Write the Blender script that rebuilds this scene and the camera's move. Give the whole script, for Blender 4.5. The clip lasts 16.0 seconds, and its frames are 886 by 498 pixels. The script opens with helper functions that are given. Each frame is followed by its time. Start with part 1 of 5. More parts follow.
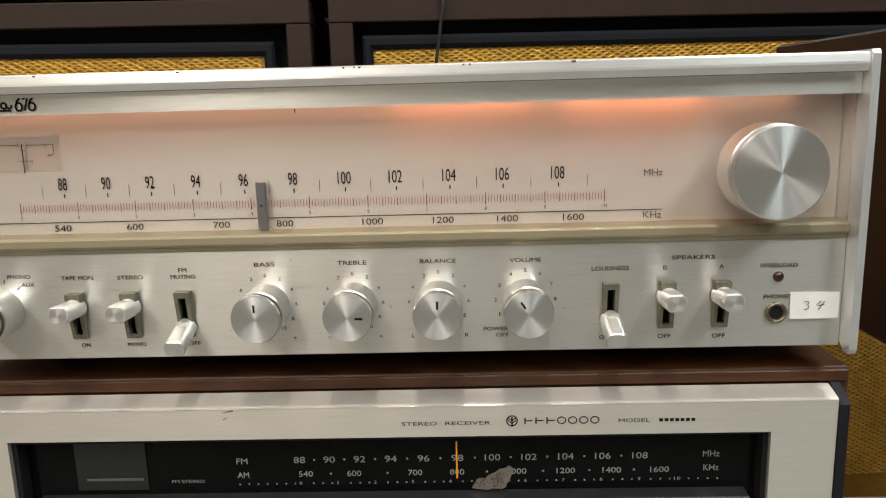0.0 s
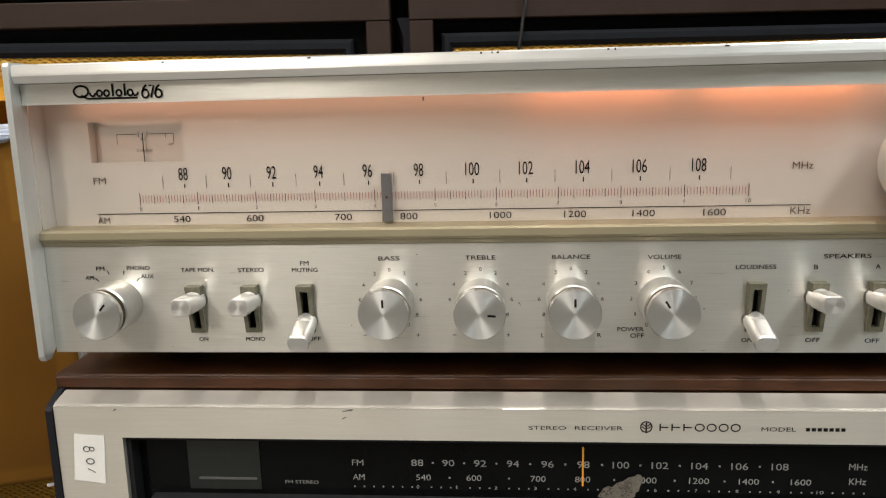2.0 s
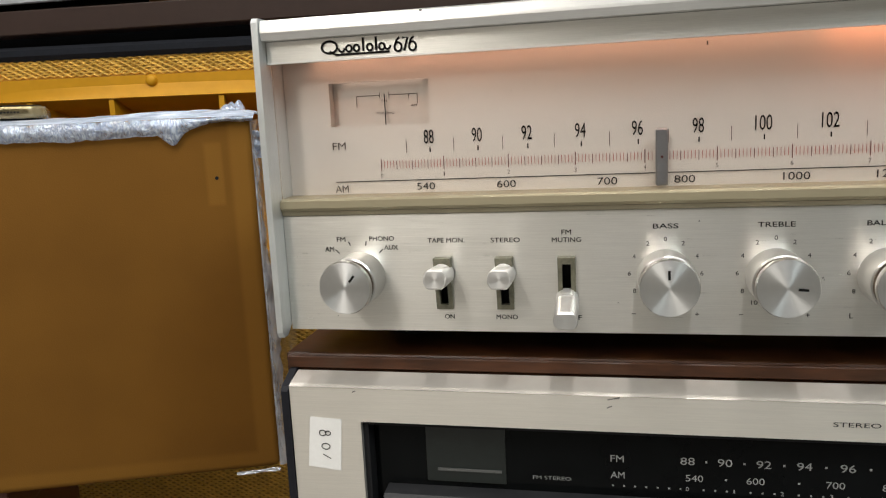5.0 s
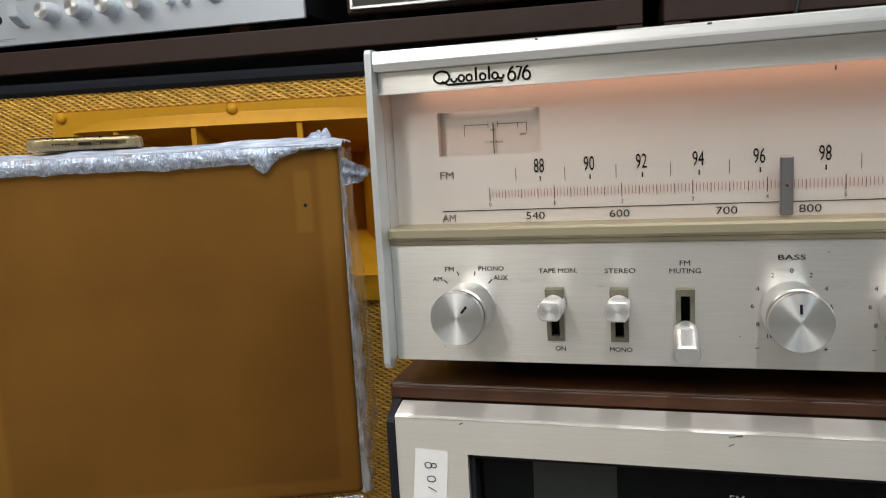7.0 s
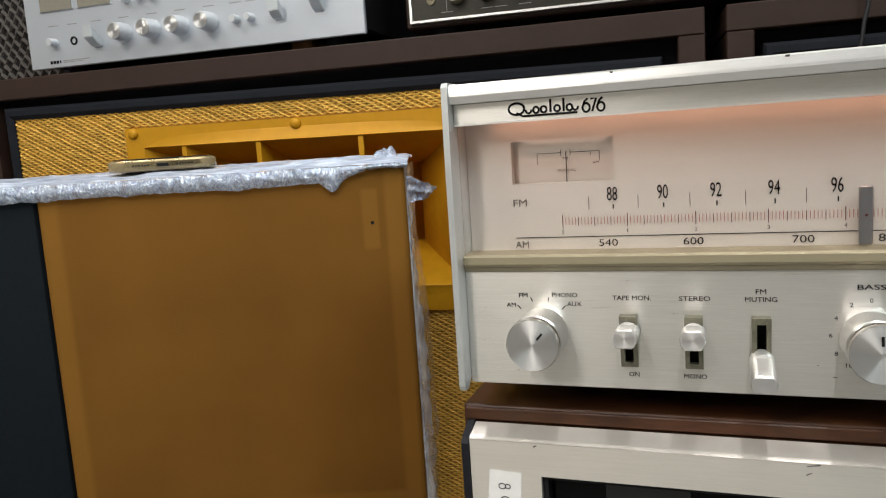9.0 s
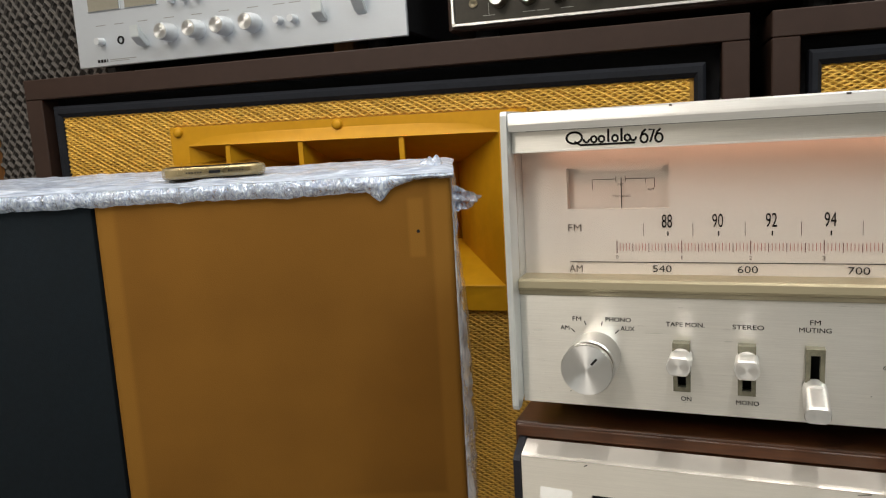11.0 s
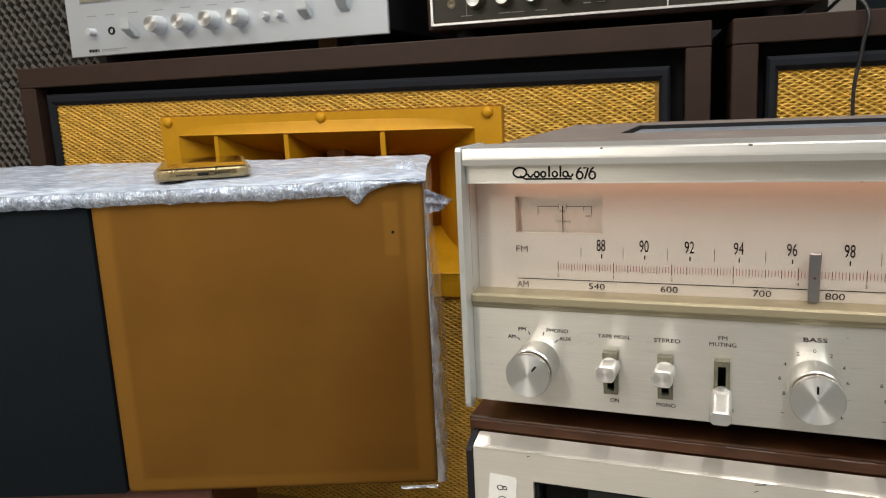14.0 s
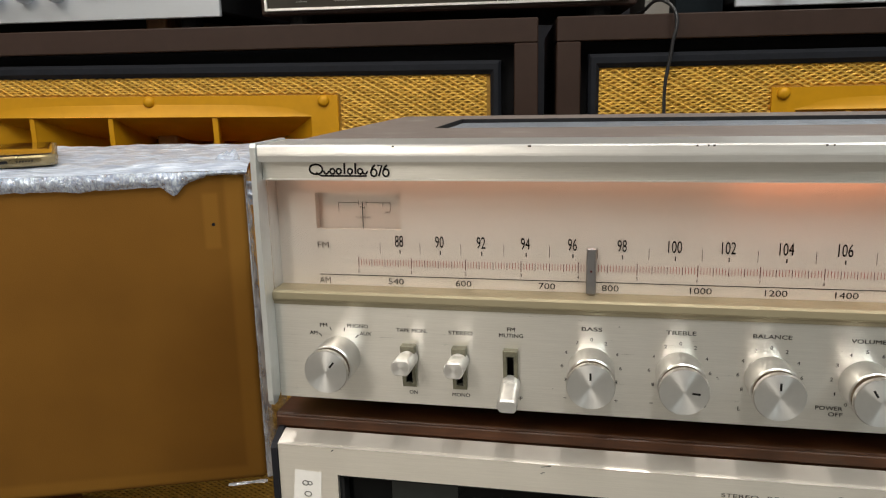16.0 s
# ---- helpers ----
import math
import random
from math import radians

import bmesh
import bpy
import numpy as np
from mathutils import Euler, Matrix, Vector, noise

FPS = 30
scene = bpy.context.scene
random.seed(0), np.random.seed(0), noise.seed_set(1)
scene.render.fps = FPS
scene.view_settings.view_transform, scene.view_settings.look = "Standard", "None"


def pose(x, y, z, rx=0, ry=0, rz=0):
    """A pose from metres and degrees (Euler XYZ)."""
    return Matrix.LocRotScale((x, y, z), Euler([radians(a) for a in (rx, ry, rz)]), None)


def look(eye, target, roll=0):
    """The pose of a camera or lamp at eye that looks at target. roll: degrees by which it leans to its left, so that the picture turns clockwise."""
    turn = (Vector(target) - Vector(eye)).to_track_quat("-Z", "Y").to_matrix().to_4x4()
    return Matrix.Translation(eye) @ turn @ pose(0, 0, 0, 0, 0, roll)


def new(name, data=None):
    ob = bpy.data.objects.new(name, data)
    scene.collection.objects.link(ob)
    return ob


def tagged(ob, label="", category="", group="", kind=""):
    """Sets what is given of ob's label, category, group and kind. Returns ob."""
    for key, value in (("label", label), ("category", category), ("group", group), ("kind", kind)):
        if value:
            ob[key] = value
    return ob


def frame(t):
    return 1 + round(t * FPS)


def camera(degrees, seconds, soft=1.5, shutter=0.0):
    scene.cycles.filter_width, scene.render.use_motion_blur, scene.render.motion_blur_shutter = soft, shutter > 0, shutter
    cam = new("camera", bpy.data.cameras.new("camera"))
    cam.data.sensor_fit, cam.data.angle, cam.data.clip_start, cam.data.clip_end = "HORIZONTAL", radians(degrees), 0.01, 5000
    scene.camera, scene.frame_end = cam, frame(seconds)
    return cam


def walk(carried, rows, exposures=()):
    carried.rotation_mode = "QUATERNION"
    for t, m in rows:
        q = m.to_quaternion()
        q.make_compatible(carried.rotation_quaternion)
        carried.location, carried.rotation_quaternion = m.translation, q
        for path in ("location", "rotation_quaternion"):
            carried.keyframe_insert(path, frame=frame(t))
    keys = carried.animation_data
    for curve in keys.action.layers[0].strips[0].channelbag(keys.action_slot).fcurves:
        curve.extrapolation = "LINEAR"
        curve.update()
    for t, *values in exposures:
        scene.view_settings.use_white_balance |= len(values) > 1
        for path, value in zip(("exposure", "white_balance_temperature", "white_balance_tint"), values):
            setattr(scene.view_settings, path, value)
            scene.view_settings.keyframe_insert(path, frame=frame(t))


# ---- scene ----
cam = camera(60.7, 16.0, soft=1.2)
# seconds, eye x y z, yaw, pitch, roll
PATH = [
    (0.0, 0.0023, 0.0274, 0.8929, 1.60, -11.33, -1.55),
    (0.5, -0.0078, 0.0283, 0.8914, 2.27, -11.08, -1.64),
    (1.0, -0.0190, 0.0317, 0.8901, 3.00, -11.17, -1.64),
    (1.5, -0.0307, 0.0345, 0.8885, 3.78, -10.99, -1.60),
    (2.0, -0.0438, 0.0407, 0.8854, 4.49, -10.81, -1.40),
    (2.5, -0.0572, 0.0480, 0.8818, 5.66, -10.84, -1.40),
    (3.0, -0.0735, 0.0536, 0.8762, 7.00, -10.81, -1.57),
    (3.5, -0.0904, 0.0595, 0.8725, 8.33, -10.69, -1.81),
    (4.0, -0.1032, 0.0628, 0.8683, 9.75, -10.42, -2.17),
    (6.5, -0.1445, 0.0666, 0.8610, 15.44, -8.60, -3.09),
    (7.0, -0.1497, 0.0641, 0.8668, 16.22, -7.96, -3.16),
    (7.5, -0.1512, 0.0612, 0.8742, 17.15, -7.60, -3.34),
    (8.0, -0.1554, 0.0589, 0.8781, 18.02, -7.41, -3.49),
    (8.5, -0.1577, 0.0571, 0.8805, 19.04, -7.47, -3.68),
    (9.0, -0.1582, 0.0537, 0.8812, 19.95, -7.74, -3.78),
    (9.5, -0.1613, 0.0513, 0.8824, 20.64, -8.00, -3.75),
    (10.0, -0.1686, 0.0490, 0.8861, 21.22, -8.18, -3.63),
    (12.5, -0.1664, 0.0235, 0.9239, 22.72, -9.87, -3.07),
    (13.0, -0.1541, 0.0144, 0.9272, 22.86, -10.37, -3.07),
    (13.5, -0.1427, 0.0091, 0.9302, 22.48, -10.74, -2.96),
    (14.0, -0.1359, 0.0085, 0.9349, 21.46, -11.15, -2.77),
    (14.5, -0.1264, 0.0100, 0.9381, 19.96, -11.47, -2.56),
    (15.0, -0.1185, 0.0111, 0.9391, 17.87, -11.81, -2.24),
    (15.5, -0.1102, 0.0131, 0.9395, 15.07, -12.23, -1.84),
    (16.0, -0.0987, 0.0184, 0.9405, 11.48, -12.70, -1.24),
]


def aim(x, y, z, yaw, pitch, roll):
    a, p = radians(yaw), radians(pitch)
    return look((x, y, z), (x - math.sin(a) * math.cos(p), y + math.cos(a) * math.cos(p), z + math.sin(p)), roll)


walk(cam, [(t, aim(*row)) for t, *row in PATH], exposures=[(0.0, -0.14, 6450, 10), (4.0, -0.14, 6400, 10), (6.5, -0.18, 5950, 10), (8.5, -0.12, 5950, 10), (9.5, -0.08, 6350, 10), (12.5, -0.02, 6450, 10), (14.0, -0.06, 6450, 10), (16.0, -0.20, 6550, 10)])

# ---- light: the shop's ceiling tubes, and a faint even room glow ----
world = bpy.data.worlds.new("world")
scene.world = world
world.use_nodes = True
world.node_tree.nodes["Background"].inputs[0].default_value = (0.9, 0.95, 1.0, 1)
world.node_tree.nodes["Background"].inputs[1].default_value = 0.002

WARM, WHITE, COOL = (1.0, 0.93, 0.82), (1.0, 0.965, 0.905), (0.92, 1.0, 0.98)
# last row is a front fill added to brighten the low fronts
LAMPS = [(-1.60, -0.7, 19.0, WARM, 0.14), (-0.75, -1.55, 24.0, WARM, 0.05), (0.02, -0.42, 21.0, WHITE, 0.04), (1.25, -0.9, 40.0, COOL, 0.50), (-0.9, 0.9, 7.0, WHITE, 0.20), (0.8, 0.9, 15.0, WHITE, 0.20), (-1.3, -2.7, 42.0, WARM, 0.30)]
for lx, ly, power, tint, wide in LAMPS:
    data = bpy.data.lights.new("ceiling_tube_light", "AREA")
    data.shape, data.size, data.size_y, data.energy, data.color = "RECTANGLE", wide, 1.15, power, tint
    new("ceiling_tube_light", data).matrix_world = pose(lx, ly, 2.54)

# small warm bulbs behind the lip over the tuning dial, and one in the tuning meter
# first row is a long strip added to fill the dial's shaded top
for bx, by, bz, wide, power, tilt, tint in ((-0.045, 0.3995, 0.8930, 0.43, 0.033, 20, (1.0, 0.50, 0.30)), (0.004, 0.4005, 0.8935, 0.070, 0.0055, 32, (1.0, 0.29, 0.11)),
                                            (0.088, 0.4005, 0.8935, 0.070, 0.0075, 32, (1.0, 0.29, 0.11)), (-0.2255, 0.4146, 0.8812, 0.040, 0.0007, 0, (1.0, 0.72, 0.56))):
    data = bpy.data.lights.new("dial_bulb", "AREA")
    data.shape, data.size, data.size_y, data.energy, data.color = "RECTANGLE", wide, 0.002, power, tint
    new("dial_bulb", data).matrix_world = pose(bx, by, bz, tilt, 0, 0)


# ---- materials ----
def mat(name, color, rough=0.5, metal=0.0, var=0.12, scale=30.0, stretch=(1, 1, 1), bump=0.0, bscale=400.0, bstretch=None,
        rvar=0.1, aniso=0.0, tangent=None, radial=False, coat=0.0, alpha=1.0, trans=0.0, sheen=0.0, dirt=None, dirt_amount=0.5, glow=0.0, spec=0.5, bdist=0.001, bdetail=3.0):
    m = bpy.data.materials.new(name)
    m.use_nodes = True
    nt = m.node_tree
    n, l = nt.nodes, nt.links
    b = n["Principled BSDF"]
    tc = n.new("ShaderNodeTexCoord")

    def tex(sc, st, detail=4.0):
        mp = n.new("ShaderNodeMapping")
        mp.inputs["Scale"].default_value = st
        l.new(tc.outputs["Object"], mp.inputs["Vector"])
        t = n.new("ShaderNodeTexNoise")
        t.inputs["Scale"].default_value, t.inputs["Detail"].default_value = sc, detail
        l.new(mp.outputs[0], t.inputs["Vector"])
        return t

    def ramp(fac, c0, c1, p0=0.3, p1=0.7):
        r = n.new("ShaderNodeValToRGB")
        r.color_ramp.elements[0].position, r.color_ramp.elements[1].position = p0, p1
        r.color_ramp.elements[0].color, r.color_ramp.elements[1].color = c0, c1
        l.new(fac, r.inputs[0])
        return r

    fine, coarse = tex(scale * 6, stretch), tex(scale, stretch, 2.0)
    lo = tuple(c * (1 - var) for c in color) + (1,)
    hi = tuple(min(1, c * (1 + var)) for c in color) + (1,)
    c1, c2 = ramp(fine.outputs[0], lo, hi), ramp(coarse.outputs[0], lo, hi)
    mix = n.new("ShaderNodeMix")
    mix.data_type = "RGBA"
    mix.inputs["Factor"].default_value = 0.5
    l.new(c1.outputs[0], mix.inputs["A"])
    l.new(c2.outputs[0], mix.inputs["B"])
    out = mix.outputs["Result"]
    if dirt:
        spot = tex(scale * 1.7, (1, 1, 1), 8.0)
        fac = ramp(spot.outputs[0], (0, 0, 0, 1), (dirt_amount, dirt_amount, dirt_amount, 1), 0.56, 0.74)
        md = n.new("ShaderNodeMix")
        md.data_type = "RGBA"
        l.new(fac.outputs[0], md.inputs["Factor"])
        l.new(out, md.inputs["A"])
        md.inputs["B"].default_value = (*dirt, 1)
        out = md.outputs["Result"]
    l.new(out, b.inputs["Base Color"])
    mr = n.new("ShaderNodeMapRange")
    mr.inputs["To Min"].default_value, mr.inputs["To Max"].default_value = max(0.02, rough - rvar), min(1, rough + rvar)
    l.new(coarse.outputs[0], mr.inputs["Value"])
    l.new(mr.outputs[0], b.inputs["Roughness"])
    b.inputs["Metallic"].default_value = metal
    b.inputs["Coat Weight"].default_value = coat
    b.inputs["Coat Roughness"].default_value = 0.08
    b.inputs["Alpha"].default_value = alpha
    b.inputs["Transmission Weight"].default_value = trans
    b.inputs["Sheen Weight"].default_value = sheen
    b.inputs["Specular IOR Level"].default_value = spec
    if glow:
        b.inputs["Emission Color"].default_value = (*color, 1)
        b.inputs["Emission Strength"].default_value = glow
    if bump:
        bt = tex(bscale, bstretch or stretch, bdetail)
        bp = n.new("ShaderNodeBump")
        bp.inputs["Strength"].default_value, bp.inputs["Distance"].default_value = bump, bdist
        l.new(bt.outputs[0], bp.inputs["Height"])
        l.new(bp.outputs[0], b.inputs["Normal"])
    if aniso:
        b.inputs["Anisotropic"].default_value = aniso
        if radial:
            mp = n.new("ShaderNodeVectorMath")
            mp.operation = "NORMALIZE"
            l.new(tc.outputs["Object"], mp.inputs[0])
            l.new(mp.outputs[0], b.inputs["Tangent"])
        else:
            cx = n.new("ShaderNodeCombineXYZ")
            for i in range(3):
                cx.inputs[i].default_value = tangent[i]
            l.new(cx.outputs[0], b.inputs["Tangent"])
    return m


BRUSH = (4, 60, 160)
M = {
    "panel": mat("brushed_aluminium", (0.82, 0.80, 0.75), 0.30, 0.93, 0.07, 14, BRUSH, 0.08, 30, (2, 60, 90), 0.05, aniso=0.85, tangent=(0, 0, 1), dirt=(0.55, 0.53, 0.42), dirt_amount=0.10),
    "bright": mat("bright_aluminium", (0.86, 0.85, 0.83), 0.34, 0.85, 0.05, 14, BRUSH, 0.04, 30, (2, 60, 90), 0.06, aniso=0.5, tangent=(0, 0, 1), dirt=(0.5, 0.5, 0.47), dirt_amount=0.15),
    "cap": mat("satin_end_aluminium", (0.74, 0.76, 0.76), 0.42, 0.75, 0.06, 22, (30, 30, 3), 0.05, 40, (60, 60, 2), 0.06, dirt=(0.45, 0.47, 0.45), dirt_amount=0.2),
    "dial": mat("champagne_dial_plate", (0.71, 0.655, 0.60), 0.44, 0.5, 0.04, 12, (3, 40, 70), 0.03, 30, (2, 60, 90), 0.05, aniso=0.5, tangent=(0, 0, 1), coat=0.2),
    "belt": mat("pale_gold_moulding", (0.34, 0.295, 0.195), 0.50, 0.55, 0.06, 20, BRUSH, 0.03, 30, (2, 60, 90), 0.05, dirt=(0.30, 0.27, 0.18), dirt_amount=0.3),
    "belt_edge": mat("moulding_edge_metal", (0.33, 0.29, 0.20), 0.45, 0.7, 0.15, 40, (2, 30, 30)),
    "knob_side": mat("turned_aluminium_side", (0.70, 0.69, 0.67), 0.30, 0.97, 0.04, 60, (1, 6, 1), 0.03, 300, (1, 8, 1), 0.04),
    "knob_face": mat("spun_aluminium_face", (0.88, 0.885, 0.88), 0.36, 1.0, 0.03, 60, (1, 1, 1), 0.0, aniso=0.88, radial=True, rvar=0.03),
    "knurl": mat("knurled_ring", (0.13, 0.095, 0.06), 0.45, 0.8, 0.2, 200),
    "lever_face": mat("turned_lever_end", (0.86, 0.85, 0.83), 0.40, 0.95, 0.04, 80, aniso=0.6, radial=True, rvar=0.03),
    "lever": mat("polished_lever", (0.86, 0.85, 0.83), 0.40, 0.85, 0.06, 80, rvar=0.08),
    "bezel": mat("olive_grey_slot_bezel", (0.16, 0.15, 0.105), 0.55, 0.2, 0.3, 130, dirt=(0.05, 0.045, 0.025), dirt_amount=0.8),
    "black": mat("matt_black", (0.012, 0.012, 0.013), 0.6, 0.0, 0.3, 60, spec=0.15),
    "ink": mat("black_ink", (0.010, 0.009, 0.009), 0.7, 0.0, 0.15, 80, spec=0.1),
    "red_ink": mat("faded_red_ink", (0.40, 0.105, 0.09), 0.7, 0.0, 0.2, 80, spec=0.1),
    "dark_red_ink": mat("dark_red_ink", (0.13, 0.038, 0.034), 0.7, 0.0, 0.2, 80, spec=0.1),
    "pale_ink": mat("faded_grey_ink", (0.10, 0.08, 0.07), 0.7, 0.0, 0.1, 80, spec=0.1),
    "white_ink": mat("pale_grey_ink", (0.30, 0.30, 0.295), 0.5, 0.0, 0.05, 80),
    "dark_strip": mat("dull_meter_strip", (0.12, 0.12, 0.115), 0.4, 0.2, 0.1, 80),
    "scuff": mat("grey_scuff", (0.20, 0.19, 0.17), 0.7, 0.0, 0.3, 200),
    "grey_ink": mat("dim_grey_ink", (0.28, 0.28, 0.27), 0.5, 0.0, 0.05, 80),
    "pointer": mat("steel_pointer", (0.33, 0.335, 0.36), 0.30, 0.9, 0.1, 80),
    "walnut": mat("walnut_veneer", (0.066, 0.024, 0.009), 0.42, 0.0, 0.45, 9, (1.5, 9, 14), 0.06, 60, (2, 20, 30), 0.1, spec=0.45, dirt=(0.10, 0.075, 0.055), dirt_amount=0.5),
    "lid": mat("dusty_brown_lid", (0.20, 0.165, 0.150), 0.55, 0.1, 0.15, 16, (1, 1, 1), 0.1, 500, None, 0.1, dirt=(0.33, 0.30, 0.27), dirt_amount=0.5),
    "vent": mat("perforated_grey_steel", (0.42, 0.46, 0.53), 0.38, 0.6, 0.15, 90),
    "silver": mat("satin_silver_plate", (0.83, 0.785, 0.71), 0.40, 0.75, 0.05, 10, BRUSH, 0.04, 30, (2, 60, 90), 0.06, aniso=0.6, tangent=(0, 0, 1), dirt=(0.55, 0.52, 0.45), dirt_amount=0.12),
    "bevelled": mat("polished_silver_bevel", (0.62, 0.57, 0.515), 0.25, 0.42, 0.05, 24, rvar=0.05, dirt=(0.5, 0.47, 0.4), dirt_amount=0.2),
    "cheek": mat("dark_slate_plastic", (0.012, 0.012, 0.016), 0.55, 0.0, 0.15, 60, bump=0.05, spec=0.2),
    "smoke": mat("smoked_dial_glass", (0.0030, 0.0034, 0.0036), 0.06, 0.0, 0.5, 8, rvar=0.04, spec=0.11),
    "murk": mat("dim_meter_green", (0.012, 0.015, 0.0135), 0.3, 0.0, 0.3, 30),
    "ledge": mat("dark_grey_ledge", (0.020, 0.020, 0.022), 0.4, 0.1, 0.2, 40, dirt=(0.06, 0.06, 0.06)),
    # needle is given slight emission to stand out, though it is no lamp
    "orange": mat("orange_needle", (0.80, 0.33, 0.03), 0.4, 0.0, 0.1, 60, glow=0.15),
    "tape": mat("torn_grey_tape", (0.23, 0.20, 0.165), 0.6, 0.0, 0.45, 160, bump=0.4, bscale=300, alpha=0.62),
    "paper": mat("white_paper_sticker", (0.84, 0.82, 0.79), 0.75, 0.0, 0.04, 60, bump=0.04, bscale=900),
    "led": mat("dull_red_lens", (0.035, 0.006, 0.005), 0.2, 0.0, 0.2, 200, coat=0.5),
    "steel": mat("dull_steel_ring", (0.17, 0.145, 0.10), 0.4, 0.8, 0.15, 150),
    "cabinet": mat("dark_brown_vinyl", (0.034, 0.0178, 0.0125), 0.5, 0.0, 0.14, 14, (1, 1, 1), 0.12, 700, None, 0.08, spec=0.3),
    "baffle": mat("black_baffle", (0.008, 0.008, 0.009), 0.8, 0.0, 0.3, 30, spec=0.15),
    "frame": mat("charcoal_grille_frame", (0.012, 0.0135, 0.018), 0.6, 0.0, 0.2, 40, bump=0.1, bscale=600, spec=0.15),
    "gold": mat("gold_lurex_grille", (0.68, 0.41, 0.070), 0.44, 0.4, 0.25, 60, (1, 1, 1), 0.15, 420),
    "goldback": mat("amber_grille_backing", (0.39, 0.210, 0.030), 0.7, 0.1, 0.3, 60),
    "horn": mat("gold_painted_horn", (0.58, 0.280, 0.008), 0.42, 0.1, 0.10, 12, (1, 1, 1), 0.06, 300, None, 0.08, spec=0.28),
    "brown": None,
    "navy": mat("black_blue_cloth", (0.0058, 0.0090, 0.0120), 0.85, 0.0, 0.2, 40, bump=0.2, bscale=900, spec=0.15),
    "film": None,
    "fold": None,
    "phone": mat("pale_gold_metal", (0.40, 0.30, 0.15), 0.28, 0.8, 0.06, 60, rvar=0.06),
    "case": mat("yellowed_clear_case", (0.38, 0.30, 0.16), 0.2, 0.0, 0.1, 60, alpha=0.6, coat=0.5),
    "glass": mat("black_phone_glass", (0.02, 0.018, 0.025), 0.06, 0.0, 0.2, 30, rvar=0.02, coat=1.0),
    "cool": mat("cool_silver_plate", (0.56, 0.59, 0.63), 0.45, 0.55, 0.04, 10, BRUSH, 0.03, 30, (2, 60, 90), 0.05),
    "paddle": mat("satin_grey_lever", (0.58, 0.61, 0.62), 0.4, 0.3, 0.04, 40),
    "cool_knob": mat("satin_silver_knob", (0.66, 0.68, 0.70), 0.42, 0.45, 0.05, 60, (1, 6, 1), 0.05, 300, (1, 8, 1)),
    "meter": mat("cream_meter_card", (0.24, 0.22, 0.17), 0.5, 0.0, 0.1, 40),
    "face": mat("dark_olive_faceplate", (0.030, 0.026, 0.019), 0.35, 0.3, 0.2, 30, coat=0.2),
    "cable": mat("black_rubber_cable", (0.018, 0.018, 0.020), 0.45, 0.0, 0.2, 60),
    "smokegrille": mat("grey_brown_weave", (0.105, 0.092, 0.082), 0.8, 0.0, 0.3, 60, bump=0.2, bscale=600),
    "darkback": mat("black_weave_backing", (0.020, 0.018, 0.017), 0.9, 0.0, 0.2, 60, spec=0.15),
    "oak": mat("orange_oak", (0.27, 0.115, 0.035), 0.5, 0.0, 0.25, 8, (14, 14, 1.2), 0.1, 50, (20, 20, 2), 0.1),
    "wall": mat("beige_wall_paint", (0.36, 0.34, 0.31), 0.8, 0.0, 0.06, 3, bump=0.1, bscale=150),
    # near-black base puts the unlit gap between the loudspeakers into the wall's colour
    "shaded_wall": mat("shaded_back_wall", (0.022, 0.022, 0.026), 0.9, 0.0, 0.2, 3, spec=0.1),
    "floor": mat("grey_shop_floor", (0.19, 0.183, 0.172), 0.5, 0.0, 0.2, 3, bump=0.1, bscale=90),
    "ceiling": mat("white_ceiling_board", (0.80, 0.79, 0.76), 0.9, 0.0, 0.04, 3, bump=0.1, bscale=90),
    "redwood": mat("reddish_stained_wood", (0.13, 0.045, 0.03), 0.45, 0.0, 0.3, 9, (2, 10, 10), 0.08),
    "print_orange": mat("orange_print", (0.55, 0.13, 0.04), 0.6, 0.0, 0.3, 60),
    "print_cream": mat("cream_print", (0.55, 0.46, 0.38), 0.6, 0.0, 0.2, 60),
    "chip": mat("dark_chip", (0.05, 0.045, 0.04), 0.7, 0.0, 0.3, 200),
}


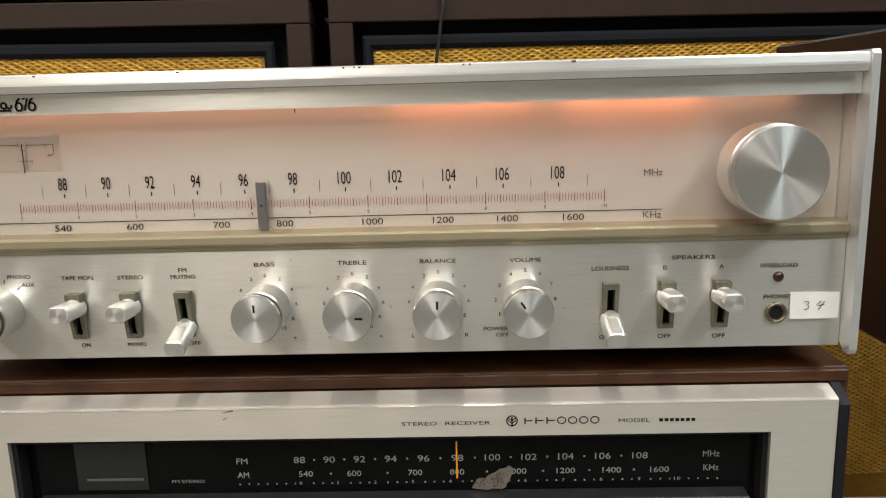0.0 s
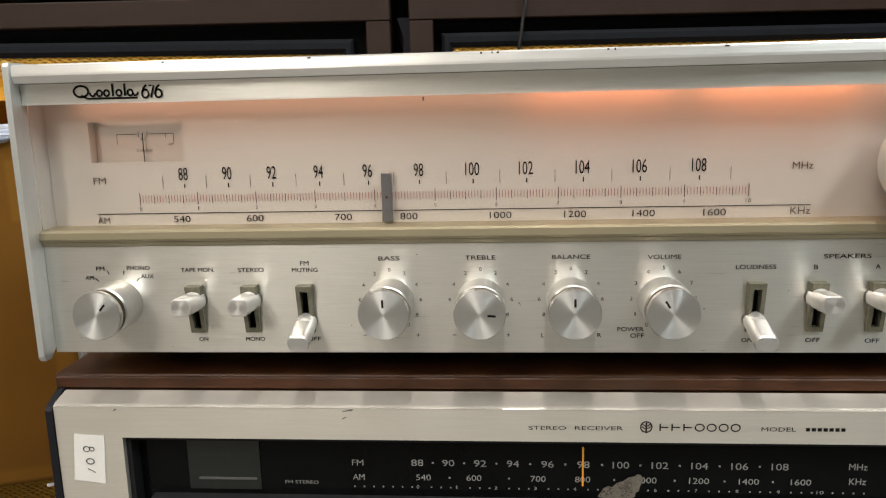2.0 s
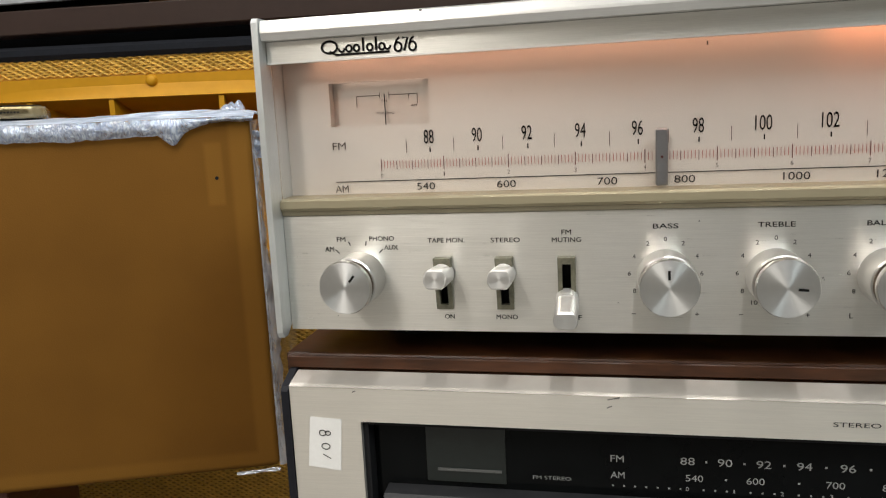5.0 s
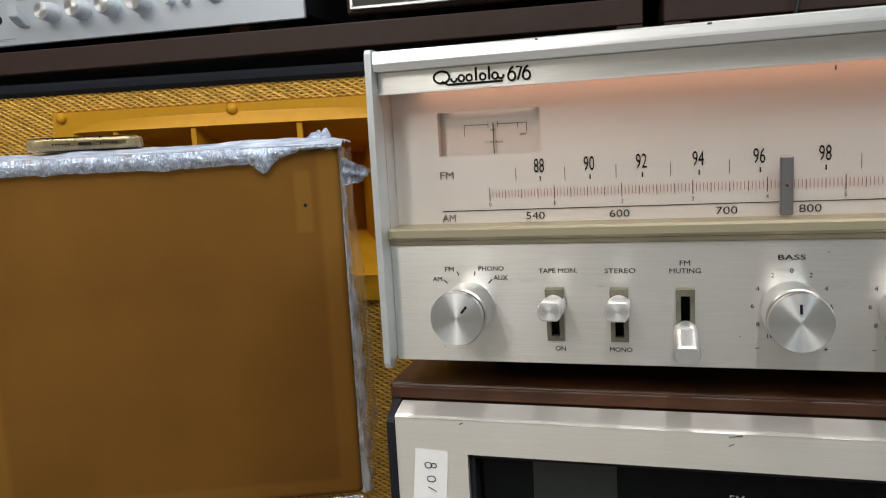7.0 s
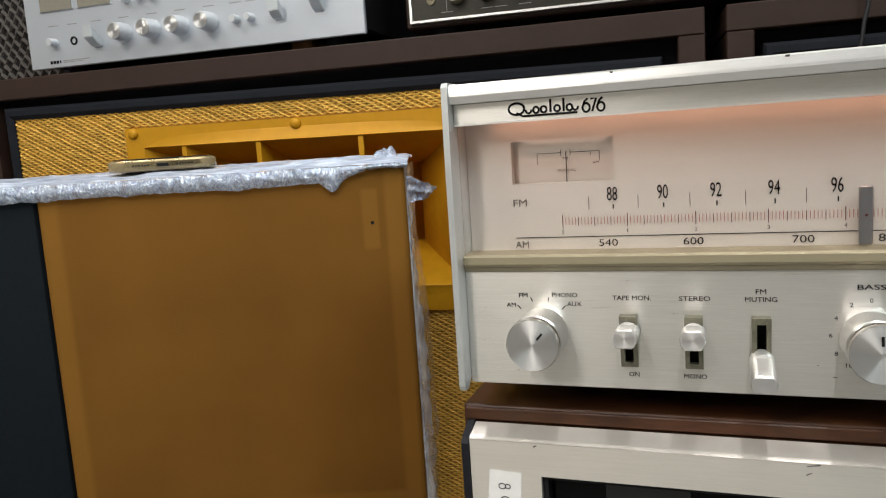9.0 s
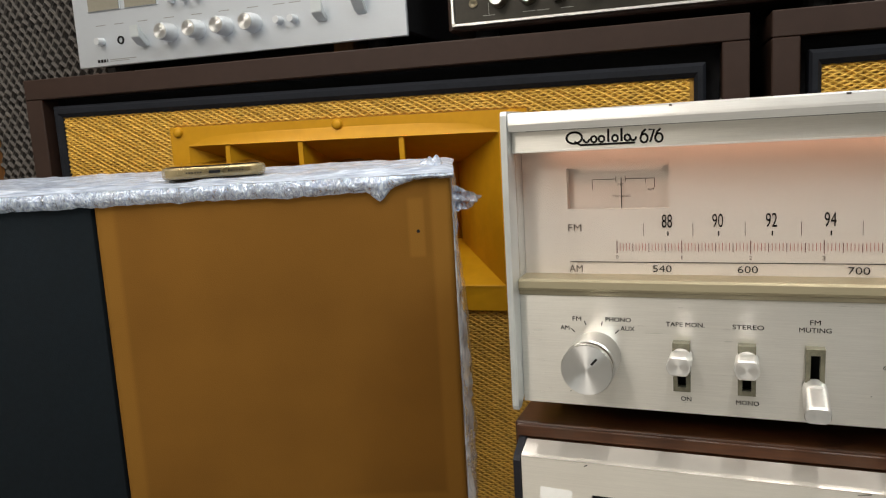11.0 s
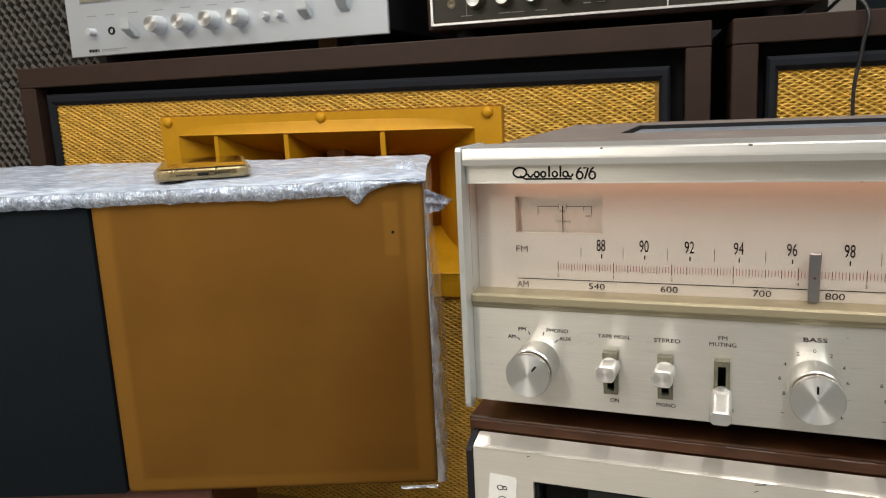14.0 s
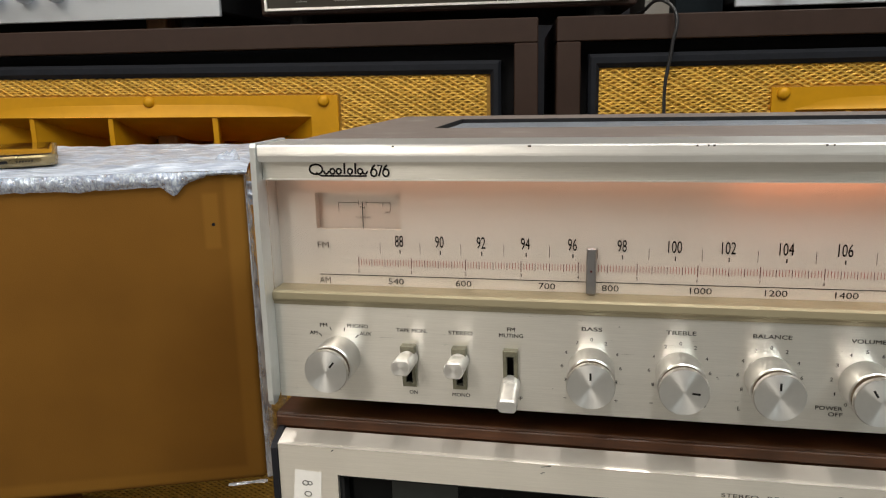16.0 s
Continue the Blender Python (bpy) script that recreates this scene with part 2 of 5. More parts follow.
def brown_cloth():
    """Brown cloth, paler along the edges and round the hole where the frame shows through."""
    m = bpy.data.materials.new("brown_speaker_cloth")
    m.use_nodes = True
    nt = m.node_tree
    n, l = nt.nodes, nt.links
    b = n["Principled BSDF"]
    tc = n.new("ShaderNodeTexCoord")
    sep = n.new("ShaderNodeSeparateXYZ")
    l.new(tc.outputs["Object"], sep.inputs[0])

    def edge(axis, at, width, sign):
        r = n.new("ShaderNodeMapRange")
        r.interpolation_type = "SMOOTHSTEP"
        r.inputs["From Min"].default_value, r.inputs["From Max"].default_value = at, at + width * sign
        l.new(sep.outputs[axis], r.inputs["Value"])
        return r.outputs[0]

    def op(kind, a, c):
        o = n.new("ShaderNodeMath")
        o.operation = kind
        for i, v in enumerate((a, c)):
            if isinstance(v, float):
                o.inputs[i].default_value = v
            else:
                l.new(v, o.inputs[i])
        return o.outputs[0]

    W, H = BROWN_W, BROWN_H
    bands = op("MAXIMUM", op("MAXIMUM", edge(0, 0.021, 0.006, -1), edge(0, W - 0.020, 0.005, 1)), edge(2, 0.018, 0.006, -1))
    patch = op("MULTIPLY", op("MULTIPLY", edge(0, W - 0.038, 0.004, 1), edge(0, W - 0.022, 0.003, -1)), op("MULTIPLY", edge(2, H - 0.069, 0.004, 1), edge(2, H - 0.018, 0.004, -1)))
    fac = op("MULTIPLY", op("MAXIMUM", bands, patch), 0.30)
    big = n.new("ShaderNodeTexNoise")
    big.inputs["Scale"].default_value, big.inputs["Detail"].default_value = 9.0, 3.0
    l.new(tc.outputs["Object"], big.inputs["Vector"])
    weave = n.new("ShaderNodeTexNoise")
    weave.inputs["Scale"].default_value = 900.0
    l.new(tc.outputs["Object"], weave.inputs["Vector"])
    r = n.new("ShaderNodeValToRGB")
    r.color_ramp.elements[0].position, r.color_ramp.elements[1].position = 0.3, 0.72
    r.color_ramp.elements[0].color, r.color_ramp.elements[1].color = (0.144, 0.0640, 0.0108, 1), (0.188, 0.0855, 0.0142, 1)
    l.new(big.outputs[0], r.inputs[0])
    mx = n.new("ShaderNodeMix")
    mx.data_type = "RGBA"
    l.new(fac, mx.inputs["Factor"])
    l.new(r.outputs[0], mx.inputs["A"])
    mx.inputs["B"].default_value = (0.30, 0.148, 0.025, 1)
    l.new(mx.outputs["Result"], b.inputs["Base Color"])
    b.inputs["Roughness"].default_value = 0.85
    b.inputs["Specular IOR Level"].default_value = 0.08
    bp = n.new("ShaderNodeBump")
    bp.inputs["Strength"].default_value, bp.inputs["Distance"].default_value = 0.25, 0.0006
    l.new(weave.outputs[0], bp.inputs["Height"])
    l.new(bp.outputs[0], b.inputs["Normal"])
    return m


def clear_pane():
    """Clear acrylic: see-through, with a faint mirror gloss."""
    m = bpy.data.materials.new("clear_acrylic")
    m.use_nodes = True
    n, l = m.node_tree.nodes, m.node_tree.links
    n.remove(n["Principled BSDF"])
    clear, gloss, mix, fres = n.new("ShaderNodeBsdfTransparent"), n.new("ShaderNodeBsdfGlossy"), n.new("ShaderNodeMixShader"), n.new("ShaderNodeFresnel")
    clear.inputs["Color"].default_value = (0.97, 0.965, 0.96, 1)
    gloss.inputs["Roughness"].default_value = 0.06
    fres.inputs["IOR"].default_value = 1.45
    l.new(fres.outputs[0], mix.inputs[0])
    l.new(clear.outputs[0], mix.inputs[1])
    l.new(gloss.outputs[0], mix.inputs[2])
    l.new(mix.outputs[0], n["Material Output"].inputs["Surface"])
    return m


M["pane"] = clear_pane()
BROWN_W, BROWN_H = 0.290, 0.283
M["brown"] = brown_cloth()


def wrap_film(name, stretch, cells, thin, thick, grain, gloss, rough, dark, pale):
    """Clear stretch film, crumpled into small glossy facets, cloudy where it lies in many layers."""
    m = bpy.data.materials.new(name)
    m.use_nodes = True
    nt = m.node_tree
    n, l = nt.nodes, nt.links
    b = n["Principled BSDF"]
    tc = n.new("ShaderNodeTexCoord")
    mp = n.new("ShaderNodeMapping")
    mp.inputs["Scale"].default_value = stretch
    mp.inputs["Rotation"].default_value = (0.0, 0.25, 0.10)
    l.new(tc.outputs["Object"], mp.inputs["Vector"])
    warp = n.new("ShaderNodeTexNoise")
    warp.inputs["Scale"].default_value, warp.inputs["Detail"].default_value = 45.0, 3.0
    l.new(mp.outputs[0], warp.inputs["Vector"])
    push = n.new("ShaderNodeVectorMath")
    push.operation = "MULTIPLY_ADD"
    push.inputs[1].default_value = (0.02, 0.02, 0.02)
    l.new(warp.outputs["Color"], push.inputs[0])
    l.new(mp.outputs[0], push.inputs[2])
    facet = n.new("ShaderNodeTexVoronoi")
    facet.inputs["Scale"].default_value = cells
    l.new(push.outputs[0], facet.inputs["Vector"])
    fine = n.new("ShaderNodeTexNoise")
    fine.inputs["Scale"].default_value, fine.inputs["Detail"].default_value = cells * 1.4, 4.0
    l.new(push.outputs[0], fine.inputs["Vector"])
    add = n.new("ShaderNodeMath")
    add.operation = "MULTIPLY_ADD"
    add.inputs[1].default_value = 0.7
    l.new(facet.outputs["Distance"], add.inputs[0])
    l.new(fine.outputs[0], add.inputs[2])
    bp = n.new("ShaderNodeBump")
    bp.inputs["Strength"].default_value, bp.inputs["Distance"].default_value = 1.0, grain
    l.new(add.outputs[0], bp.inputs["Height"])
    l.new(bp.outputs[0], b.inputs["Normal"])
    # small flat facets, each tilted its own way, for the glints
    flake = n.new("ShaderNodeTexVoronoi")
    flake.inputs["Scale"].default_value = cells * 1.3
    l.new(push.outputs[0], flake.inputs["Vector"])
    lean, rel, tilt = n.new("ShaderNodeVectorMath"), n.new("ShaderNodeVectorMath"), n.new("ShaderNodeVectorMath")
    lean.operation, rel.operation, tilt.operation = "SUBTRACT", "SUBTRACT", "DOT_PRODUCT"
    lean.inputs[1].default_value = (0.5, 0.5, 0.5)
    l.new(flake.outputs["Color"], lean.inputs[0])
    l.new(push.outputs[0], rel.inputs[0])
    l.new(flake.outputs["Position"], rel.inputs[1])
    l.new(rel.outputs[0], tilt.inputs[0])
    l.new(lean.outputs[0], tilt.inputs[1])
    glint = n.new("ShaderNodeBump")
    glint.inputs["Strength"].default_value, glint.inputs["Distance"].default_value = 1.0, 1.1
    l.new(tilt.outputs["Value"], glint.inputs["Height"])
    l.new(glint.outputs[0], b.inputs["Coat Normal"])
    cloud = n.new("ShaderNodeTexNoise")
    cloud.inputs["Scale"].default_value, cloud.inputs["Detail"].default_value = cells * 0.45, 5.0
    l.new(mp.outputs[0], cloud.inputs["Vector"])
    layers = n.new("ShaderNodeMapRange")
    layers.inputs["From Min"].default_value, layers.inputs["From Max"].default_value = 0.35, 0.68
    layers.inputs["To Min"].default_value, layers.inputs["To Max"].default_value = thin, thick
    l.new(cloud.outputs[0], layers.inputs["Value"])
    l.new(layers.outputs[0], b.inputs["Alpha"])
    # dark and pale base tones paint sheen and shade along the fine creases
    crease_sheen = n.new("ShaderNodeValToRGB")
    crease_sheen.color_ramp.elements[0].color, crease_sheen.color_ramp.elements[1].color = (*dark, 1), (*pale, 1)
    crease_sheen.color_ramp.elements[0].position, crease_sheen.color_ramp.elements[1].position = 0.35, 0.65
    l.new(fine.outputs[0], crease_sheen.inputs[0])
    l.new(crease_sheen.outputs[0], b.inputs["Base Color"])
    b.inputs["Roughness"].default_value = rough
    b.inputs["Metallic"].default_value = 0.3 if gloss == 1.0 else 0.05
    b.inputs["Specular IOR Level"].default_value = 0.7 if gloss == 1.0 else 0.35
    b.inputs["Coat Weight"].default_value = gloss
    b.inputs["Coat Roughness"].default_value = 0.045
    return m


M["film"] = wrap_film("stretched_clear_wrap", (0.30, 1.0, 1.0), 150.0, 0.97, 1.0, 0.0016, 0.40, 0.30, (0.36, 0.42, 0.55), (0.74, 0.81, 0.94))
M["fold"] = wrap_film("crumpled_clear_wrap", (1.0, 1.0, 0.6), 460.0, 0.50, 0.97, 0.0011, 1.0, 0.22, (0.38, 0.46, 0.66), (0.80, 0.89, 1.0))
M["thin_film"] = wrap_film("single_clear_wrap", (1.0, 1.0, 0.25), 170.0, 0.22, 0.78, 0.0006, 1.0, 0.22, (0.55, 0.60, 0.68), (0.92, 0.95, 1.0))


# ---- building helpers ----
def thing(name, label, category, at=(0, 0, 0), turn=0.0, group="", kind=""):
    """An Empty at a thing's base, turned about z."""
    ob = new(name)
    ob.empty_display_size = 0.05
    ob.matrix_basis = pose(*at, 0, 0, turn)
    return tagged(ob, label, category, group, kind)


def part(name, bm, material, parent=None, label="", origin=(0, 0, 0), smooth=False):
    """A bmesh, in its thing's own coordinates, as one mesh object."""
    if any(origin):
        bmesh.ops.translate(bm, verts=bm.verts, vec=[-c for c in origin])
    bmesh.ops.recalc_face_normals(bm, faces=bm.faces)
    me = bpy.data.meshes.new(name)
    bm.to_mesh(me)
    bm.free()
    if smooth:
        for p in me.polygons:
            p.use_smooth = True
        me.set_sharp_from_angle(angle=radians(35))
    me.materials.append(material)
    ob = new(name, me)
    base = Vector((0, 0, 0))
    up = parent
    while up is not None and up.parent is not None:
        base += up.location
        up = up.parent
    ob.parent = parent
    ob.location = Vector(origin) - base
    if label:
        ob["label"] = label
    return ob


def pieces(name, bm, material, parent, make, label=""):
    """Each loose piece of a bmesh as a part of its own, by make (part, rp or kp)."""
    left = set(bm.faces)
    groups = []
    while left:
        todo, got = [left.pop()], []
        while todo:
            f = todo.pop()
            got.append(f)
            for v in f.verts:
                for g in v.link_faces:
                    if g in left:
                        left.discard(g)
                        todo.append(g)
        groups.append([[v.co.copy() for v in f.verts] for f in got])
    bm.free()
    groups.sort(key=lambda g: g[0][0].x)
    for g in groups:
        one = bmesh.new()
        for quad in g:
            one.faces.new([one.verts.new(c) for c in quad])
        bmesh.ops.remove_doubles(one, verts=one.verts, dist=1e-6)
        make(name, one, material, parent, label)


def box(x0, x1, y0, y1, z0, z1, bevel=0.0, seg=2, bm=None):
    made = bm or bmesh.new()
    vs = [made.verts.new((x, y, z)) for x in (x0, x1) for y in (y0, y1) for z in (z0, z1)]
    fs = [made.faces.new([vs[i] for i in q]) for q in ((0, 1, 3, 2), (4, 6, 7, 5), (0, 4, 5, 1), (2, 3, 7, 6), (0, 2, 6, 4), (1, 5, 7, 3))]
    if bevel:
        es = {e for f in fs for e in f.edges}
        bmesh.ops.bevel(made, geom=list(es), offset=bevel, segments=seg, affect="EDGES", profile=0.5)
    return made


def plate(x0, x1, z0, z1, y0, y1, holes=(), bm=None, flat=False):
    """A plate facing -y with rectangular holes (x0, x1, z0, z1) through it; flat: facing +z, with y and z swapped."""
    made = bm or bmesh.new()
    xs = sorted({x0, x1, *(v for h in holes for v in h[:2])})
    zs = sorted({z0, z1, *(v for h in holes for v in h[2:])})
    cache = {}

    def v(x, y, z):
        k = (x, y, z)
        if k not in cache:
            cache[k] = made.verts.new((x, z, y) if flat else k)
        return cache[k]

    def solid(i, j):
        if not (0 <= i < len(xs) - 1 and 0 <= j < len(zs) - 1):
            return False
        cx, cz = (xs[i] + xs[i + 1]) / 2, (zs[j] + zs[j + 1]) / 2
        return not any(h[0] < cx < h[1] and h[2] < cz < h[3] for h in holes)

    for i in range(len(xs) - 1):
        for j in range(len(zs) - 1):
            if not solid(i, j):
                continue
            a, b, c, d = xs[i], xs[i + 1], zs[j], zs[j + 1]
            made.faces.new((v(a, y0, c), v(b, y0, c), v(b, y0, d), v(a, y0, d)))
            made.faces.new((v(a, y1, d), v(b, y1, d), v(b, y1, c), v(a, y1, c)))
            for di, dj, p, q in ((-1, 0, (a, c), (a, d)), (1, 0, (b, d), (b, c)), (0, -1, (b, c), (a, c)), (0, 1, (a, d), (b, d))):
                if not solid(i + di, j + dj):
                    made.faces.new((v(p[0], y0, p[1]), v(q[0], y0, q[1]), v(q[0], y1, q[1]), v(p[0], y1, p[1])))
    return made


def prism(points, x0, x1, bm=None):
    """A profile of (y, z) points run along x."""
    made = bm or bmesh.new()
    a = [made.verts.new((x0, y, z)) for y, z in points]
    b = [made.verts.new((x1, y, z)) for y, z in points]
    made.faces.new(a)
    made.faces.new(b[::-1])
    for i in range(len(a)):
        j = (i + 1) % len(a)
        made.faces.new((a[i], a[j], b[j], b[i]))
    return made


def lathe(profile, x, z, seg=64, ripple=0.0, bm=None):
    """Rings of (radius, y) turned about an axis along y through (x, z); a radius of 0 closes an end."""
    made = bm or bmesh.new()
    rings = []
    for r, y in profile:
        if r == 0:
            rings.append([made.verts.new((x, y, z))])
        else:
            rings.append([made.verts.new((x + (r - ripple * (i % 2)) * math.cos(2 * math.pi * i / seg), y, z + (r - ripple * (i % 2)) * math.sin(2 * math.pi * i / seg))) for i in range(seg)])
    for a, b in zip(rings, rings[1:]):
        for i in range(seg):
            j = (i + 1) % seg
            if len(a) == 1:
                made.faces.new((a[0], b[j], b[i]))
            elif len(b) == 1:
                made.faces.new((a[i], a[j], b[0]))
            else:
                made.faces.new((a[i], a[j], b[j], b[i]))
    return made


def rod(p, q, r, seg=16, r2=None, bm=None, chamfer=0.0):
    """A rod from p to q."""
    made = bm or bmesh.new()
    p, q = Vector(p), Vector(q)
    d = (q - p).normalized()
    s = d.orthogonal().normalized()
    t = d.cross(s)
    r2 = r if r2 is None else r2
    rings = []
    steps = [(p, r), (q, r2)] if not chamfer else [(p, r), (q - d * chamfer, r2), (q, r2 - chamfer * 0.8)]
    for c, rr in steps:
        rings.append([made.verts.new(c + (s * math.cos(a) + t * math.sin(a)) * rr) for a in (2 * math.pi * i / seg for i in range(seg))])
    made.faces.new(rings[0][::-1])
    made.faces.new(rings[-1])
    for a, b in zip(rings, rings[1:]):
        for i in range(seg):
            j = (i + 1) % seg
            made.faces.new((a[i], a[j], b[j], b[i]))
    return made


def ribbon(points, width, y, bm=None):
    """Pen strokes on a surface facing -y, through (x, z) points."""
    made = bm or bmesh.new()
    pts = [Vector((x, z)) for x, z in points]
    left, right = [], []
    for i, p in enumerate(pts):
        d = (pts[min(i + 1, len(pts) - 1)] - pts[max(i - 1, 0)]).normalized()
        nrm = Vector((-d.y, d.x)) * width / 2
        left.append(made.verts.new((p.x + nrm.x, y, p.y + nrm.y)))
        right.append(made.verts.new((p.x - nrm.x, y, p.y - nrm.y)))
    for i in range(len(pts) - 1):
        made.faces.new((left[i], left[i + 1], right[i + 1], right[i]))
    return made


def lettering(s, x, z, y, h, w, material, parent, turn=0, bold=0.0):
    """A printed word centred at (x, z) on a surface facing -y, h high and w wide."""
    cu = bpy.data.curves.new("lettering", "FONT")
    cu.body, cu.resolution_u = s, 3
    tmp = bpy.data.objects.new("lettering", cu)
    me = bpy.data.meshes.new_from_object(tmp)
    bpy.data.objects.remove(tmp)
    bm = bmesh.new()
    bm.from_mesh(me)
    bpy.data.meshes.remove(me)
    if s == "1":
        w *= 0.45
    xs = [v.co.x for v in bm.verts]
    ys = [v.co.y for v in bm.verts]
    sx, sy = w / (max(xs) - min(xs)), h / (max(ys) - min(ys)) if max(ys) - min(ys) > 0.2 else h
    cx, cy = (max(xs) + min(xs)) / 2, (max(ys) + min(ys)) / 2
    c, n = math.cos(radians(turn)), math.sin(radians(turn))
    bm.verts.ensure_lookup_table()
    for v in bm.verts:
        a, b = (v.co.x - cx) * sx, (v.co.y - cy) * sy
        v.co = (x + a * c - b * n, y, z + a * n + b * c)
    if bold:
        for dx, dz in ((bold, 0.0), (0.0, bold * 0.6), (bold, bold * 0.6)):
            twin = bmesh.ops.duplicate(bm, geom=bm.verts[:len(xs)] + [f for f in bm.faces if all(v.index < len(xs) for v in f.verts)])["geom"]
            bmesh.ops.translate(bm, verts=[g for g in twin if isinstance(g, bmesh.types.BMVert)], vec=(dx, -0.00001 * (1 + dx / bold), dz))
            bm.verts.ensure_lookup_table()
            bm.verts.index_update()
    return part("lettering", bm, material, parent)


def bars(rects, y, material, parent, name="printed_mark", label=""):
    """Printed bars (x0, x1, z0, z1)."""
    for x0, x1, z0, z1 in rects:
        bm = bmesh.new()
        bm.faces.new([bm.verts.new(p) for p in ((x0, y, z0), (x1, y, z0), (x1, y, z1), (x0, y, z1))])
        part(name, bm, material, parent, label)


def ring_mark(cx, cz, rx, rz, t, y, bm, a0=0, a1=360, seg=20):
    pts = []
    for i in range(seg + 1):
        a = radians(a0 + (a1 - a0) * i / seg)
        pts.append((cx + rx * math.cos(a), cz + rz * math.sin(a)))
    return ribbon(pts, t, y, bm)


# ---- the room ----
RX0, RX1, RY0, RY1, RH = -3.2, 3.0, -3.6, 1.75, 2.6
tagged(part("floor", box(RX0, RX1, RY0, RY1, -0.1, 0.0), M["floor"]), "grey shop floor under the stacked audio gear", "floor", kind="structure")
tagged(part("ceiling", box(RX0, RX1, RY0, RY1, RH, RH + 0.1), M["ceiling"]), "white ceiling with fluorescent tubes", "ceiling", kind="structure")
for nm, b in (("wall_north", (RX0, RX1, RY1, RY1 + 0.12, 0, RH)), ("wall_south", (RX0, RX1, RY0 - 0.12, RY0, 0, RH)),
              ("wall_west", (RX0 - 0.12, RX0, RY0, RY1, 0, RH)), ("wall_east", (RX1, RX1 + 0.12, RY0, RY1, 0, RH))):
    tagged(part(nm, box(*b), M["shaded_wall" if nm == "wall_north" else "wall"]), "shop wall behind the loudspeakers, coloured dark for the unlit gap" if nm == "wall_north" else "plain beige painted shop wall", "wall", kind="structure")
# the added front fill gets an unseen fitting like the others
for lx, ly, power, tint, wide in LAMPS:
    lamp = thing("ceiling_light", "white steel fluorescent fitting on the ceiling", "lamp", (lx, ly, RH), group="ceiling lights")
    part("housing", box(-0.20, 0.20, -0.60, 0.60, -0.04, 0.0, 0.006), M["ceiling"], lamp)


# ---- the silver receiver with the lit dial ----
R = thing("stereo_receiver", "silver brushed-aluminium stereo receiver with lit tuning dial, on another receiver", "receiver", (-0.04, 0.57, 0.752))
RO = Vector((-0.04, 0.57, 0.752))


def rp(name, bm, material, parent=R, label="", origin=None, smooth=False):
    """A part of the receiver, from world coordinates."""
    bmesh.ops.translate(bm, verts=bm.verts, vec=-RO)
    return part(name, bm, material, parent, label, tuple(Vector(origin) - RO) if origin else (0, 0, 0), smooth)


def slot_hole(x):
    return (x - 0.0026, x + 0.0026, 0.7775, 0.7985)


PX0, PX1 = -0.2720, 0.1902
SLOTS = (-0.1955, -0.1675, -0.140, 0.075, 0.103, 0.130)
FY = 0.397
panel = rp("control_panel", plate(PX0, PX1, 0.7652, 0.8200, FY, FY + 0.004, [slot_hole(x) for x in SLOTS]), M["panel"], label="horizontally brushed aluminium control panel")
dial = rp("tuning_dial", plate(PX0, PX1, 0.8250, 0.8920, 0.410, 0.4125, [(-0.2497, -0.2015, 0.8605, 0.8806)]), M["dial"], label="champagne-coloured tuning dial glowing orange at its upper edge")
# upper fascia: a recessed band under a proud bright bar, hollow behind for the bulbs
rp("name_band", prism([(0.3938, 0.8905), (0.3936, 0.8995), (0.3956, 0.8995), (0.3958, 0.8905)], PX0, PX1), M["panel"])
rp("band_lip", box(PX0, PX1, 0.3931, 0.3958, 0.8897, 0.8904), M["bright"])
rp("bulb_cover", prism([(0.3955, 0.9000), (0.414, 0.9000), (0.414, 0.9020), (0.3955, 0.9020)], PX0, PX1), M["black"])
rp("top_bar", prism([(0.3890, 0.8998), (0.3879, 0.9030), (0.3880, 0.9042), (0.3886, 0.9077), (0.3896, 0.9085), (0.4305, 0.9085), (0.4305, 0.9030), (0.3948, 0.9022), (0.3946, 0.8997)], PX0, PX1), M["bright"], label="bright aluminium bar with small chips on its edge")
# moulding between dial and controls
rp("moulding", prism([(0.4098, 0.8286), (0.3962, 0.8282), (0.3947, 0.8272), (0.3944, 0.8240), (0.3952, 0.8226), (0.4098, 0.8226)], PX0, PX1), M["belt"], label="pale gold moulding strip")
# separate edge strip below the moulding, close to it in colour
rp("moulding_edge", prism([(0.4050, 0.8224), (0.3956, 0.8224), (0.3962, 0.8203), (0.4050, 0.8203)], PX0, PX1), M["belt_edge"])
for x0, x1 in ((-0.2752, -0.2722), (0.1904, 0.1942)):
    rp("end_cap", prism([(0.3880, 0.9095), (0.3866, 0.9075), (0.3860, 0.8700), (0.3864, 0.7660), (0.3878, 0.7635), (0.3920, 0.7635), (0.4000, 0.7700), (0.4240, 0.7700), (0.4300, 0.7760), (0.4300, 0.9060), (0.4270, 0.9095)], x0, x1), M["cap"], label="satin aluminium end cap")
# case
case = rp("case", plate(-0.2780, 0.1990, 0.4310, 0.7350, 0.9055, 0.9012, [(-0.214, 0.135, 0.561, 0.679)], flat=True), M["lid"], label="dusty brown lid with a sunken vent")
# body coloured black so the shaded gap beneath the receiver stays dark
rp("case_body", box(-0.2780, 0.1990, 0.4310, 0.7350, 0.7700, 0.8900), M["black"])
for a, b in (((-0.2780, -0.2750), (0.4310, 0.7350)), ((0.1960, 0.1990), (0.4310, 0.7350)), ((-0.2745, 0.1955), (0.7320, 0.7350)), ((-0.2745, 0.1955), (0.4310, 0.4340))):
    rp("case_wall", box(a[0], a[1], b[0], b[1], 0.8902, 0.9013), M["lid"])
